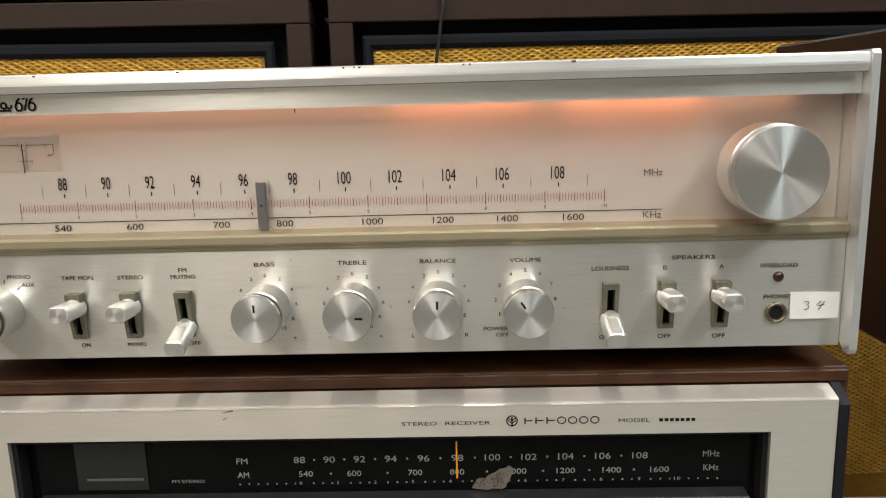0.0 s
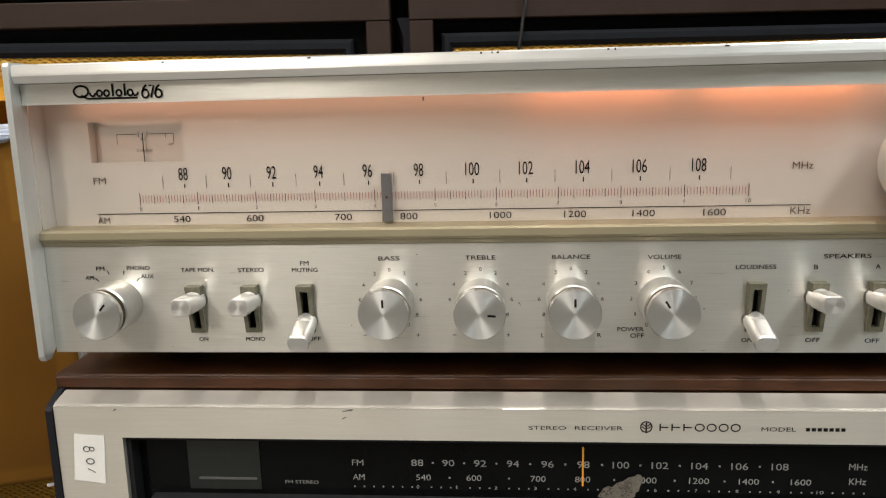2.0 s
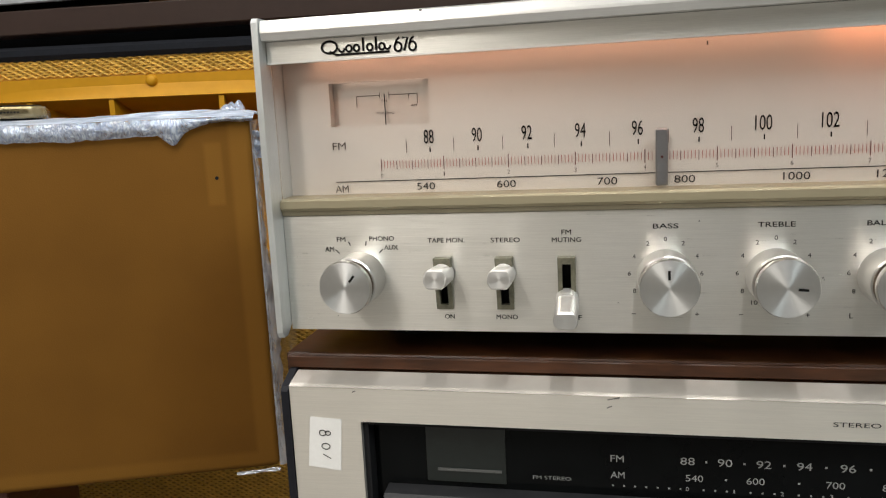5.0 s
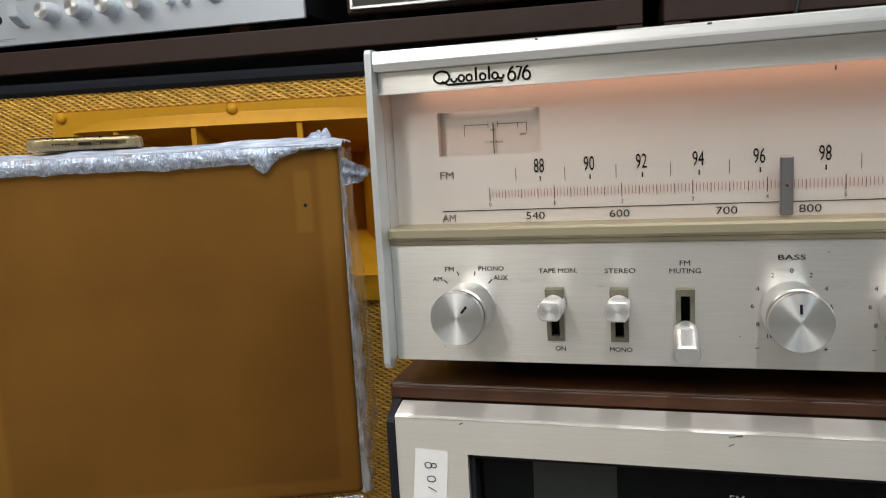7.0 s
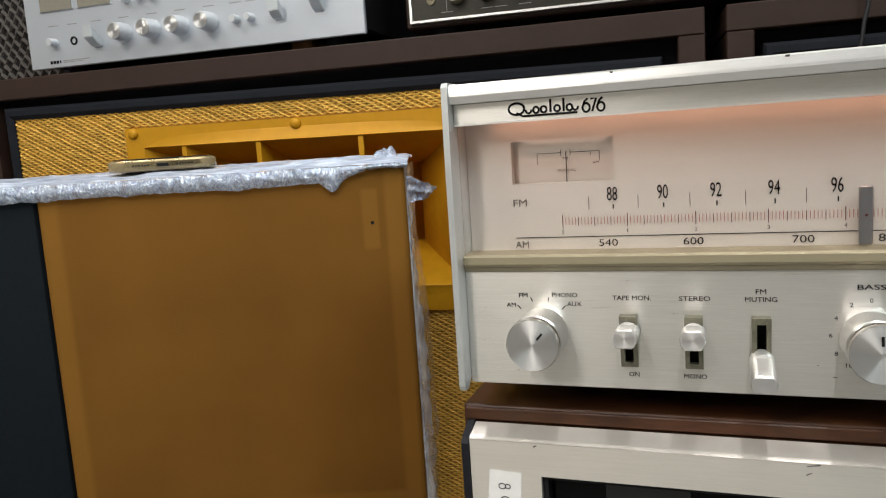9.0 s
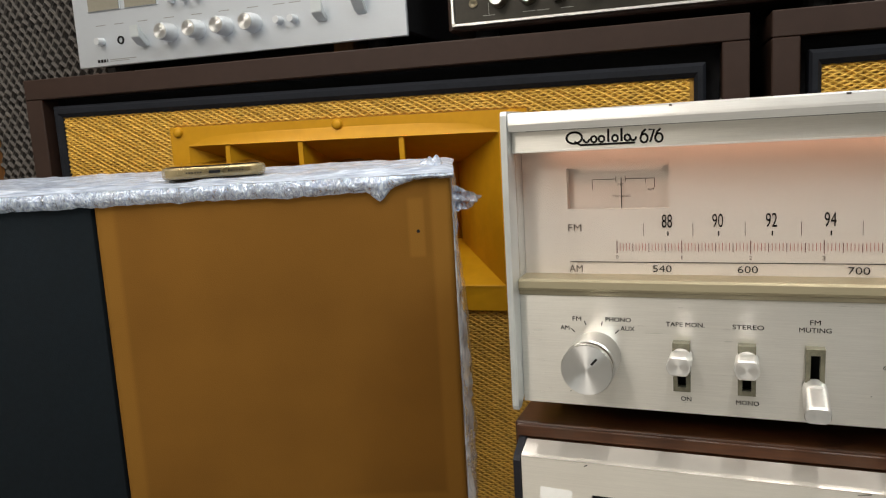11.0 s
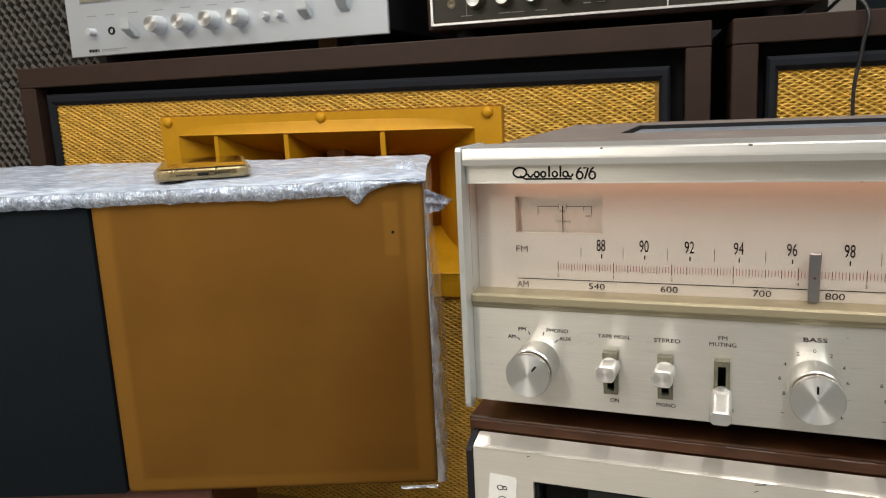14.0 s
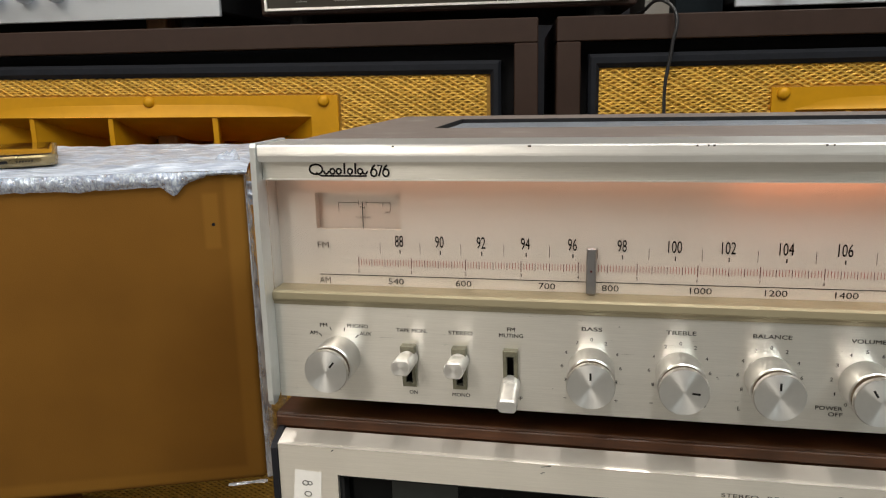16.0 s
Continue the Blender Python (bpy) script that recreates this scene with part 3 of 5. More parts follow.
rp("vent_grille", plate(-0.212, 0.133, 0.563, 0.677, 0.9022, 0.9008, [(-0.208, 0.129, 0.571 + 0.0085 * i, 0.5728 + 0.0085 * i) for i in range(12)], flat=True), M["vent"], label="blue-grey steel vent grille with narrow slits")
# black strips that paint the dark gap under the vent recess's edges
for b in ((-0.2136, 0.1346, 0.6774, 0.6787), (-0.2138, -0.2127, 0.5614, 0.6770), (0.1337, 0.1348, 0.5614, 0.6770)):
    rp("vent_shade_strip", box(*b, 0.9024, 0.9053), M["black"])
for fx in (-0.225, 0.145):
    for fy in (0.45, 0.69):
        rp("foot", rod((fx, fy, 0.7510), (fx, fy, 0.7702), 0.011, 20), M["black"])

# unseen blocks added so no light leaks down through the hollow front
rp("chassis_light_block", box(PX0, PX1, 0.4195, 0.4308, 0.7660, 0.9012), M["black"])
rp("bottom_light_block", box(PX0, PX1, 0.4025, 0.4194, 0.7656, 0.7680), M["black"])

# tuning meter behind its window
meter = rp("tuning_meter", box(-0.2515, -0.1995, 0.4165, 0.4185, 0.8590, 0.8820), M["dial"], label="tuning meter card behind a small window")
for b in ((-0.2515, -0.2499, 0.4127, 0.4163, 0.8590, 0.8820), (-0.2013, -0.1995, 0.4127, 0.4163, 0.8590, 0.8820)):
    rp("meter_wall", box(*b), M["dial"])


def mark(rects, material, y=0.4096, parent=dial):
    for x0, x1, z0, z1 in rects:
        bm = bmesh.new()
        bm.faces.new([bm.verts.new(p) for p in ((x0, y, z0), (x1, y, z0), (x1, y, z1), (x0, y, z1))])
        rp("printed_mark", bm, material, parent)


def word(s, x, z, h, w, material=None, y=FY - 0.0002, parent=panel, turn=0):
    return lettering(s, x - RO.x, z - RO.z, y - RO.y, h, w, material or M["ink"], parent, turn, 0.00005 if 0.0020 < h < 0.0023 else (0.00003 if h > 0.006 else 0.0))


mark([(-0.2385, -0.2270, 0.8742, 0.8745), (-0.2385, -0.2382, 0.8692, 0.8745), (-0.2225, -0.2085, 0.8742, 0.8745), (-0.2088, -0.2085, 0.8700, 0.8745), (-0.2130, -0.2127, 0.8722, 0.8744), (-0.2270, -0.2267, 0.8728, 0.8758), (-0.2225, -0.2222, 0.8728, 0.8758)], M["pale_ink"], 0.4162, meter)
word("TUNING", -0.2245, 0.8660, 0.0012, 0.0088, M["pale_ink"], 0.4162, meter)
word("AM", -0.2105, 0.8690, 0.0012, 0.0030, M["pale_ink"], 0.4162, meter)
word("FM", -0.2247, 0.8716, 0.0012, 0.0026, M["pale_ink"], 0.4162, meter)
rp("meter_needle", box(-0.2243, -0.2239, 0.4145, 0.4149, 0.8590, 0.8750), M["ink"], meter)

# dial scales
DY = 0.4096
FM_X = (-0.2022, -0.1797, -0.1570, -0.1333, -0.1088, -0.0835, -0.0572, -0.0312, -0.0040, 0.0230, 0.0508)
for i, x in enumerate(FM_X):
    s = str(88 + 2 * i)
    word(s, x - 0.0004, 0.8543, 0.0064, 0.0047 if len(s) == 2 else 0.0068, M["ink"], DY, dial)
mark([(x - 0.0003, x + 0.0003, 0.8472, 0.8494) for x in FM_X], M["ink"])
mids = [-0.2134] + [(a + b) / 2 for a, b in zip(FM_X, FM_X[1:])] + [0.0653]
mark([(x - 0.00014, x + 0.00014, 0.8472, 0.8534) for x in mids], M["pale_ink"])
major = [-0.2260 + 0.0300 * i for i in range(11)]
mark([(x - 0.0002, x + 0.0002, 0.8390, 0.8450) for x in major], M["dark_red_ink"])
mark([(x0 + 0.0015 * k - 0.00013, x0 + 0.0015 * k + 0.00013, 0.8402 if k % 5 else 0.8396, 0.8438) for x0 in major[:-1] for k in range(1, 20) if k % 5], M["red_ink"])
mark([(x0 + 0.0015 * k - 0.00016, x0 + 0.0015 * k + 0.00016, 0.8396, 0.8438) for x0 in major[:-1] for k in (5, 10, 15)], M["dark_red_ink"])
for i, x in enumerate(major):
    word(str(i), x, 0.8370, 0.0018, 0.0012 if i < 10 else 0.0026, M["pale_ink"], DY, dial)
mark([(-0.2492, 0.1030, 0.8343, 0.8347)], M["ink"])
for s, x in (("540", -0.2050), ("600", -0.1672), ("700", -0.1222), ("800", -0.0893), ("1000", -0.0440), ("1200", -0.0078), ("1400", 0.0250), ("1600", 0.0585)):
    word(s, x, 0.8315, 0.0033, 0.0087 if len(s) == 3 else 0.0107, M["ink"], DY, dial)
for s, x, z, w in (("FM", -0.2463, 0.8515, 0.0066), ("AM", -0.2463, 0.8312, 0.0066), ("MHz", 0.0983, 0.8533, 0.0095), ("KHz", 0.0983, 0.8318, 0.0092)):
    word(s, x, z, 0.0034, w, M["pale_ink"], DY, dial)
rp("dial_pointer", box(-0.1018, -0.0966, 0.4040, 0.4070, 0.8293, 0.8538, 0.0006, 1), M["pointer"], label="grey steel dial pointer")
rp("pointer_dot", box(-0.0997, -0.0987, 0.4036, 0.4039, 0.8412, 0.8422), M["dark_red_ink"])
mark([(-0.0809, -0.0802, 0.8874, 0.8892), (-0.1640, -0.1634, 0.8728, 0.8733), (0.012, 0.0124, 0.8600, 0.8603)], M["chip"])

# name mark on the band: plain strokes in black, no letters
bm = bmesh.new()
NY = 0.3933
ring_mark(-0.2418, 0.8955, 0.0036, 0.0026, 0.0010, NY, bm)
ribbon([(-0.2418, 0.8938), (-0.2390, 0.8921), (-0.2143, 0.8921)], 0.00095, NY, bm)
for i, (rx, kind) in enumerate(((-0.2362, 0), (-0.2328, 1), (-0.2293, 1), (-0.2262, 2), (-0.2232, 1), (-0.2203, 2), (-0.2177, 1), (-0.2152, 0))):
    if kind == 1:
        ring_mark(rx, 0.8945, 0.0013, 0.0014, 0.00095, NY, bm, seg=12)
    elif kind == 2:
        ribbon([(rx, 0.8930), (rx, 0.8988)], 0.0010, NY, bm)
    else:
        ring_mark(rx, 0.8948, 0.0013, 0.0016, 0.00095, NY, bm, 180, 360, 10)
for rx in (-0.2104, -0.2040):
    ring_mark(rx, 0.8938, 0.0016, 0.0019, 0.00095, NY, bm, seg=14)
    ribbon([(rx - 0.0014, 0.8945), (rx - 0.0006, 0.8966), (rx + 0.0008, 0.8978)], 0.00095, NY, bm)
ribbon([(-0.2084, 0.8975), (-0.2060, 0.8975), (-0.2078, 0.8920)], 0.00095, NY, bm)
pieces("name_mark", bm, M["ink"], R, rp)

# words on the control panel
for s, x, z, w in (("TAPE MON.", -0.1940, 0.8078, 0.0170), ("STEREO", -0.1670, 0.8076, 0.0131), ("FM", -0.1400, 0.8108, 0.0042), ("MUTING", -0.1400, 0.8074, 0.0127),
                   ("ON", -0.1938, 0.7722, 0.0046), ("MONO", -0.1672, 0.7722, 0.0097), ("OFF", -0.1372, 0.7722, 0.0066), ("BASS", -0.0982, 0.8128, 0.0104), ("TREBLE", -0.0540, 0.8128, 0.0146),
                   ("BALANCE", -0.0108, 0.8128, 0.0180), ("VOLUME", 0.0328, 0.8124, 0.0155), ("LOUDNESS", 0.0750, 0.8072, 0.0184), ("SPEAKERS", 0.1160, 0.8120, 0.0213), ("B", 0.1022, 0.8070, 0.0020),
                   ("A", 0.1300, 0.8070, 0.0022), ("OFF", 0.1028, 0.7715, 0.0066), ("OFF", 0.1300, 0.7712, 0.0066), ("ON", 0.0725, 0.7715, 0.0050), ("OVERLOAD", 0.1582, 0.8070, 0.0183), ("PHONES", 0.1585, 0.7910, 0.0140),
                   ("AM", -0.2500, 0.8042, 0.0044), ("FM", -0.2440, 0.8088, 0.0042), ("PHONO", -0.2243, 0.8090, 0.0118), ("AUX", -0.2200, 0.8048, 0.0066), ("POWER", 0.0178, 0.7770, 0.0125), ("OFF", 0.0210, 0.7738, 0.0066),
                   ("L", -0.0242, 0.7740, 0.0014), ("R", 0.0030, 0.7740, 0.0018)):
    word(s, x, z, 0.0021, w)
for a, b in (((-0.2470, 0.8040), (-0.2452, 0.8022)), ((-0.2404, 0.8078), (-0.2396, 0.8058)), ((-0.2318, 0.8078), (-0.2322, 0.8058)), ((-0.2240, 0.8040), (-0.2258, 0.8022))):
    rp("printed_mark", ribbon([a, b], 0.0005, FY - 0.0002), M["ink"], panel)


def clock(cx, marks, r=0.0150, cz=0.7922):
    for s, deg in marks:
        a = radians(deg)
        word(s, cx + r * math.sin(a), cz + r * math.cos(a), 0.0019, 0.0013 * len(s), parent=panel)


TONE = [("0", 0), ("2", 29), ("2", -29), ("4", 60), ("4", -60), ("6", 90), ("6", -90), ("8", 121), ("8", -121)]
clock(-0.0982, TONE + [("10", 148), ("10", -148), ("+", 141), ("-", -141)][:2])
clock(-0.0540, TONE + [("10", 148), ("10", -148)])
clock(-0.0108, TONE)
clock(0.0328, [("5", 0), ("4", -29), ("6", 29), ("3", -60), ("7", 60), ("2", -90), ("8", 90), ("1", -120), ("0", -150)])
for x in (-0.0982, -0.0540):
    word("+", x + 0.0132, 0.7742, 0.0017, 0.0017)
    mark([(x - 0.0140, x - 0.0124, 0.7740, 0.7743)], M["ink"], FY - 0.0002, panel)


def knob(x, z, y, r, depth, turn, marker=True):
    """A turned knob: a plain skirt, a knurled ring and a spun cap with a black marker."""
    e, k, c = y, depth, (x, y, z)
    k1, k2 = e - k * 0.72, e - k * 0.87
    ob = rp("knob", lathe([(r * 0.97, e), (r, e - 0.0006), (r, k1 + 0.0006), (r * 0.95, k1), (0, k1)], x, z, 64), M["knob_side"], origin=(x, y, z), smooth=True)
    rp("knurled_ring", lathe([(r * 0.94, k1), (r * 0.94, k2)], x, z, 180, 0.00035), M["knurl"], ob, origin=(x, y, z))
    rp("cap_rim", lathe([(r * 0.90, k2), (r * 0.985, k2 - 0.0003), (r, k2 - 0.0010), (r, e - k + 0.0010), (r * 0.965, e - k)], x, z, 64), M["knob_side"], ob, origin=(x, y, z), smooth=True)
    rp("cap_face", lathe([(r * 0.964, e - k), (r * 0.5, e - k - 0.00012), (0.0002, e - k - 0.0002), (0, e - k - 0.0002)], x, z, 64), M["knob_face"], ob, label="spun aluminium face", origin=(x, e - k, z))
    if marker:
        d = Vector((math.sin(radians(turn)), math.cos(radians(turn))))
        bm = ribbon([(x + d.x * r * 0.30, z + d.y * r * 0.30), (x + d.x * r * 0.62, z + d.y * r * 0.62)], 0.0010, e - k - 0.0004)
        rp("marker", bm, M["ink"], ob, origin=(x, y, z))
    return ob


knob(-0.2353, 0.7909, FY, 0.0120, 0.0240, 40)
knob(-0.0982, 0.7909, FY, 0.0120, 0.0240, -2)
knob(-0.0540, 0.7909, FY, 0.0120, 0.0240, 94)
knob(-0.0108, 0.7909, FY, 0.0120, 0.0240, -1)
knob(0.0328, 0.7909, FY, 0.0120, 0.0240, -32)
knob(0.1468, 0.8554, 0.3958, 0.0219, 0.0233, 0, False)
rp("knob_shaft", rod((0.1468, 0.4098, 0.8554), (0.1468, 0.3950, 0.8554), 0.0045, 16), M["steel"])
# clear window over the dial
pane = rp("dial_window", box(PX0 + 0.0004, PX1 - 0.0004, 0.3964, 0.3974, 0.8262, 0.8996), M["pane"], label="clear acrylic dial window")
pane.visible_shadow = False


def lever_shape(p, q, r):
    """A turned lever with a collar at its root, two flats along it and a chamfered end."""
    p, q = Vector(p), Vector(q)
    axis = (q - p).normalized()
    side = Vector((1, 0, 0))
    up = side.cross(axis).normalized()
    up = up if up.z > 0 else -up
    bm, rings = bmesh.new(), []
    for s, k, flat in ((0.0, 1.0, 1.0), (0.24, 1.0, 1.0), (0.245, 1.0, 0.72), (0.275, 1.0, 0.72), (0.28, 1.02, 0.82), (0.965, 1.06, 0.80), (1.0, 0.98, 0.74)):
        c = p.lerp(q, s)
        ring = []
        for i in range(32):
            a = 2 * math.pi * i / 32
            h = max(-flat, min(flat, math.sin(a))) if flat < 1 else math.sin(a)
            ring.append(bm.verts.new(c + side * (r * k * math.cos(a)) + up * (r * k * h)))
        rings.append(ring)
    for a, b in zip(rings, rings[1:]):
        for i in range(32):
            j = (i + 1) % 32
            bm.faces.new((a[i], a[j], b[j], b[i]))
    bm.faces.new(rings[-1])
    bmesh.ops.recalc_face_normals(bm, faces=bm.faces)
    return bm


def switch(x, up):
    bm = plate(x - 0.0038, x + 0.0038, 0.7760, 0.8003, FY - 0.0030, FY - 0.0002, [(x - 0.0019, x + 0.0019, 0.7782, 0.7974)])
    for v in bm.verts:
        if v.co.y < FY - 0.001:
            v.co.y = FY - 0.0016 - 0.0042 * (v.co.z - 0.7760) / 0.0243
    rp("switch_bezel", bm, M["bezel"], label="grimy olive-grey wedge-shaped slot bezel")
    rp("slot_wall", plate(x - 0.0034, x + 0.0034, 0.7767, 0.7993, FY + 0.0042, FY + 0.0068, [(x - 0.0027, x + 0.0027, 0.7774, 0.7986)]), M["black"])
    rp("slot_back", box(x - 0.0034, x + 0.0034, FY + 0.007, FY + 0.009, 0.7767, 0.7993), M["black"])
    z0, z1 = (0.7926, 0.7938) if up else (0.7815, 0.7758)
    root, tip = Vector((x, FY - 0.0012, z0)), Vector((x, FY - 0.0205, z1))
    stem = rp("lever", lever_shape(root, tip, 0.0050), M["lever"], origin=(x, FY, z0), label="polished lever with flats", smooth=True)
    rp("lever_stem", rod((x, FY + 0.003, z0), (x, FY - 0.0020, z0), 0.0019, 12), M["black"], stem)
    bm = bmesh.new()
    axis = (tip - root).normalized()
    u = Vector((1, 0, 0)).cross(axis).normalized()
    c = tip + axis * 0.00008
    bm.faces.new([bm.verts.new(c + Vector((1, 0, 0)) * (0.0044 * math.cos(a)) + u * (0.0036 * math.sin(a))) for a in [2 * math.pi * i / 28 for i in range(28)]])
    return rp("lever_end", bm, M["lever_face"], stem, origin=tuple(c))


for x, up in zip(SLOTS, (True, True, False, False, True, True)):
    switch(x, up)

rp("overload_lamp", lathe([(0.0027, FY), (0.0027, FY - 0.0006), (0.0023, FY - 0.0012), (0.0012, FY - 0.0019), (0, FY - 0.0020)], 0.1582, 0.8012, 24), M["led"], label="dull red unlit lamp", smooth=True)
jack = rp("phones_jack", lathe([(0.0054, FY), (0.0054, FY - 0.0012), (0.0047, FY - 0.0018), (0.0036, FY - 0.0012), (0.0034, FY + 0.003)], 0.1580, 0.7828, 36), M["steel"], smooth=True)
rp("jack_hole", lathe([(0.0035, FY - 0.0001), (0, FY - 0.0001)], 0.1580, 0.7828, 24), M["black"], jack)
sticker = rp("price_sticker", prism([(FY - 0.0012, 0.7795), (FY - 0.0009, 0.7930), (FY - 0.0006, 0.7930), (FY - 0.0009, 0.7795)], 0.1645, 0.1886), M["paper"], label="white paper sticker with a handwritten 34")
SY = FY - 0.0016
rp("pen_stroke", ribbon([(0.1712, 0.7880), (0.1722, 0.7886), (0.1733, 0.7884), (0.1734, 0.7876), (0.1724, 0.7869), (0.1733, 0.7864), (0.1736, 0.7854), (0.1728, 0.7845), (0.1714, 0.7843)], 0.00042, SY), M["ink"], sticker)
bm = ribbon([(0.1795, 0.7888), (0.1783, 0.7876), (0.1772, 0.7866), (0.1785, 0.7864), (0.1812, 0.7868)], 0.00042, SY)
ribbon([(0.1813, 0.7884), (0.1797, 0.7864), (0.1784, 0.7842)], 0.00042, SY, bm)
rp("pen_stroke", bm, M["ink"], sticker)

# specks of grime on the control panel
for sx, sz, sr in ((0.0520, 0.7870, 0.00035), (-0.0355, 0.7900, 0.00040), (-0.0350, 0.7892, 0.00025), (-0.0845, 0.8146, 0.00030), (0.0905, 0.7955, 0.00030), (-0.1180, 0.7790, 0.00025), (-0.2480, 0.7720, 0.00030)):
    rp("grime_speck", ribbon([(sx - sr, sz), (sx + sr, sz + sr * 0.6)], sr * 1.4, FY - 0.0002), M["scuff"], panel)

# chips along the front edge
random.seed(4)
for cx in (-0.052, -0.047, -0.0445, 0.004, 0.007, -0.1985, 0.055, -0.130):
    w = random.uniform(0.0003, 0.0010)
    rp("paint_chip", box(cx - w, cx + w, 0.38835, 0.3892, 0.9072, 0.9080), M["chip"])


# ---- the second receiver, with the dark glass dial ----
KO = Vector((-0.041, 0.55, 0.612))
K = thing("stereo_receiver", "silver-fronted stereo receiver with dark glass dial in a walnut case", "receiver", tuple(KO))


def kp(name, bm, material, parent=K, label="", smooth=False):
    bmesh.ops.translate(bm, verts=bm.verts, vec=-KO)
    return part(name, bm, material, parent, label, smooth=smooth)


def kword(s, x, z, h, w, material, y, parent, turn=0):
    return lettering(s, x - KO.x, z - KO.z, y - KO.y, h, w, material, parent, turn)


KY = 0.3890
kface = kp("faceplate", plate(-0.2728, 0.1890, 0.6250, 0.7386, KY, KY + 0.003, [(-0.2378, 0.1562, 0.6450, 0.7222)]), M["silver"], label="satin silver faceplate with worn edges")
kp("top_bevel", prism([(KY, 0.7388), (KY + 0.0010, 0.7396), (KY + 0.0024, 0.7401), (KY + 0.0125, 0.7430), (KY + 0.0128, 0.7425), (KY + 0.0128, 0.7388)], -0.2728, 0.1890), M["bevelled"], label="polished bevel along the faceplate", smooth=True)
for x0, x1, s in ((-0.2768, -0.2732, -1), (0.1894, 0.1942, 1)):
    kp("side_cheek", prism([(0.3880, 0.6200), (0.3880, 0.7365), (0.3898, 0.7388), (0.4000, 0.7438), (0.4040, 0.7438), (0.4040, 0.6200)], x0, x1), M["cheek"], label="dark plastic side cheek")
kcase = kp("wooden_case", box(-0.2800, 0.2010, 0.4045, 0.7000, 0.6220, 0.7508, 0.0012), M["walnut"], label="walnut-veneered case")
kp("case_lip", box(-0.2785, 0.1998, 0.4022, 0.4043, 0.7436, 0.7498, 0.0005, 1), M["walnut"])
# window lining and glass
for b in ((-0.2378, -0.2352, 0.3922, 0.4015, 0.6450, 0.7222), (0.1536, 0.1562, 0.3922, 0.4015, 0.6450, 0.7222), (-0.2350, 0.1534, 0.3922, 0.4015, 0.7196, 0.7222)):
    kp("window_lining", box(*b), M["black"])
glass = kp("dial_glass", box(-0.2350, 0.1534, 0.4002, 0.4022, 0.6450, 0.7194), M["smoke"], label="smoked black dial glass")
kp("lower_ledge", prism([(0.3895, 0.6480), (0.3895, 0.6835), (0.3915, 0.6852), (0.4000, 0.6862), (0.4000, 0.6480)], -0.2290, 0.1480), M["ledge"], label="dark ledge under the dial")
GY = 0.4000
for i, x in enumerate((-0.0880, -0.0720, -0.0557, -0.0390, -0.0215, -0.0035, 0.0152, 0.0345, 0.0540, 0.0735, 0.0930)):
    s = str(88 + 2 * i)
    kword(s, x, 0.7048, 0.0036, 0.0062 if len(s) == 2 else 0.0082, M["white_ink"], GY, glass)
fmx = (-0.0880, -0.0720, -0.0557, -0.0390, -0.0215, -0.0035, 0.0152, 0.0345, 0.0540, 0.0735, 0.0930)
bm = bmesh.new()
dots = [((a + b) / 2, 0.7048, 0.00048) for a, b in zip(fmx, fmx[1:])] + [(x, 0.6967, 0.00048) for x in (-0.0715, -0.0410, 0.0120, 0.0420, 0.0665, 0.0900)]
dots += [(-0.1210 + 0.00500 * i, 0.6912, 0.0004) for i in range(52) if abs(((-0.1210 + 0.005 * i) + 0.0880) / 0.0201 - round(((-0.1210 + 0.005 * i) + 0.0880) / 0.0201)) > 0.13 or not -0.09 < -0.1210 + 0.005 * i < 0.116]
for x, z, r in dots:
    x, z = x - KO.x, z - KO.z
    bm.faces.new([bm.verts.new((x + a * r, GY - KO.y, z + b * r)) for a, b in ((-1, -1), (1, -1), (1, 1), (-1, 1))])
part("scale_dots", bm, M["white_ink"], glass)
for s, x in (("540", -0.0850), ("600", -0.0590), ("700", -0.0262), ("800", -0.0038), ("1000", 0.0282), ("1200", 0.0540), ("1400", 0.0783), ("1600", 0.1035)):
    kword(s, x, 0.6967, 0.0032, 0.0076 if len(s) == 3 else 0.0098, M["white_ink"], GY, glass)
for i in range(11):
    kword(str(i), -0.0880 + 0.0201 * i, 0.6914, 0.0018, 0.0014 if i < 10 else 0.0034, M["white_ink"], GY, glass)
for s, x, z, h, w in (("FM", -0.1190, 0.7045, 0.0032, 0.0060), ("AM", -0.1188, 0.6965, 0.0032, 0.0062), ("MHz", 0.1303, 0.7053, 0.0034, 0.0088), ("KHz", 0.1305, 0.6975, 0.0034, 0.0080), ("FM STEREO", -0.1490, 0.6932, 0.0018, 0.0178)):
    kword(s, x, z, h, w, M["white_ink"] if len(s) < 4 else M["grey_ink"], GY, glass)
kp("tuning_needle", box(-0.0042, -0.0034, 0.3990, 0.3996, 0.6935, 0.7145), M["orange"], glass, "orange tuning needle")
# signal meter, dim behind the glass
smeter = kp("signal_meter", box(-0.2090, -0.1705, 0.3994, 0.4000, 0.6890, 0.7165), M["murk"], glass, "dim grey-green signal meter")
kp("meter_strip", box(-0.2035, -0.1725, 0.3985, 0.3992, 0.6948, 0.6960), M["dark_strip"], glass)
tp = bmesh.new()
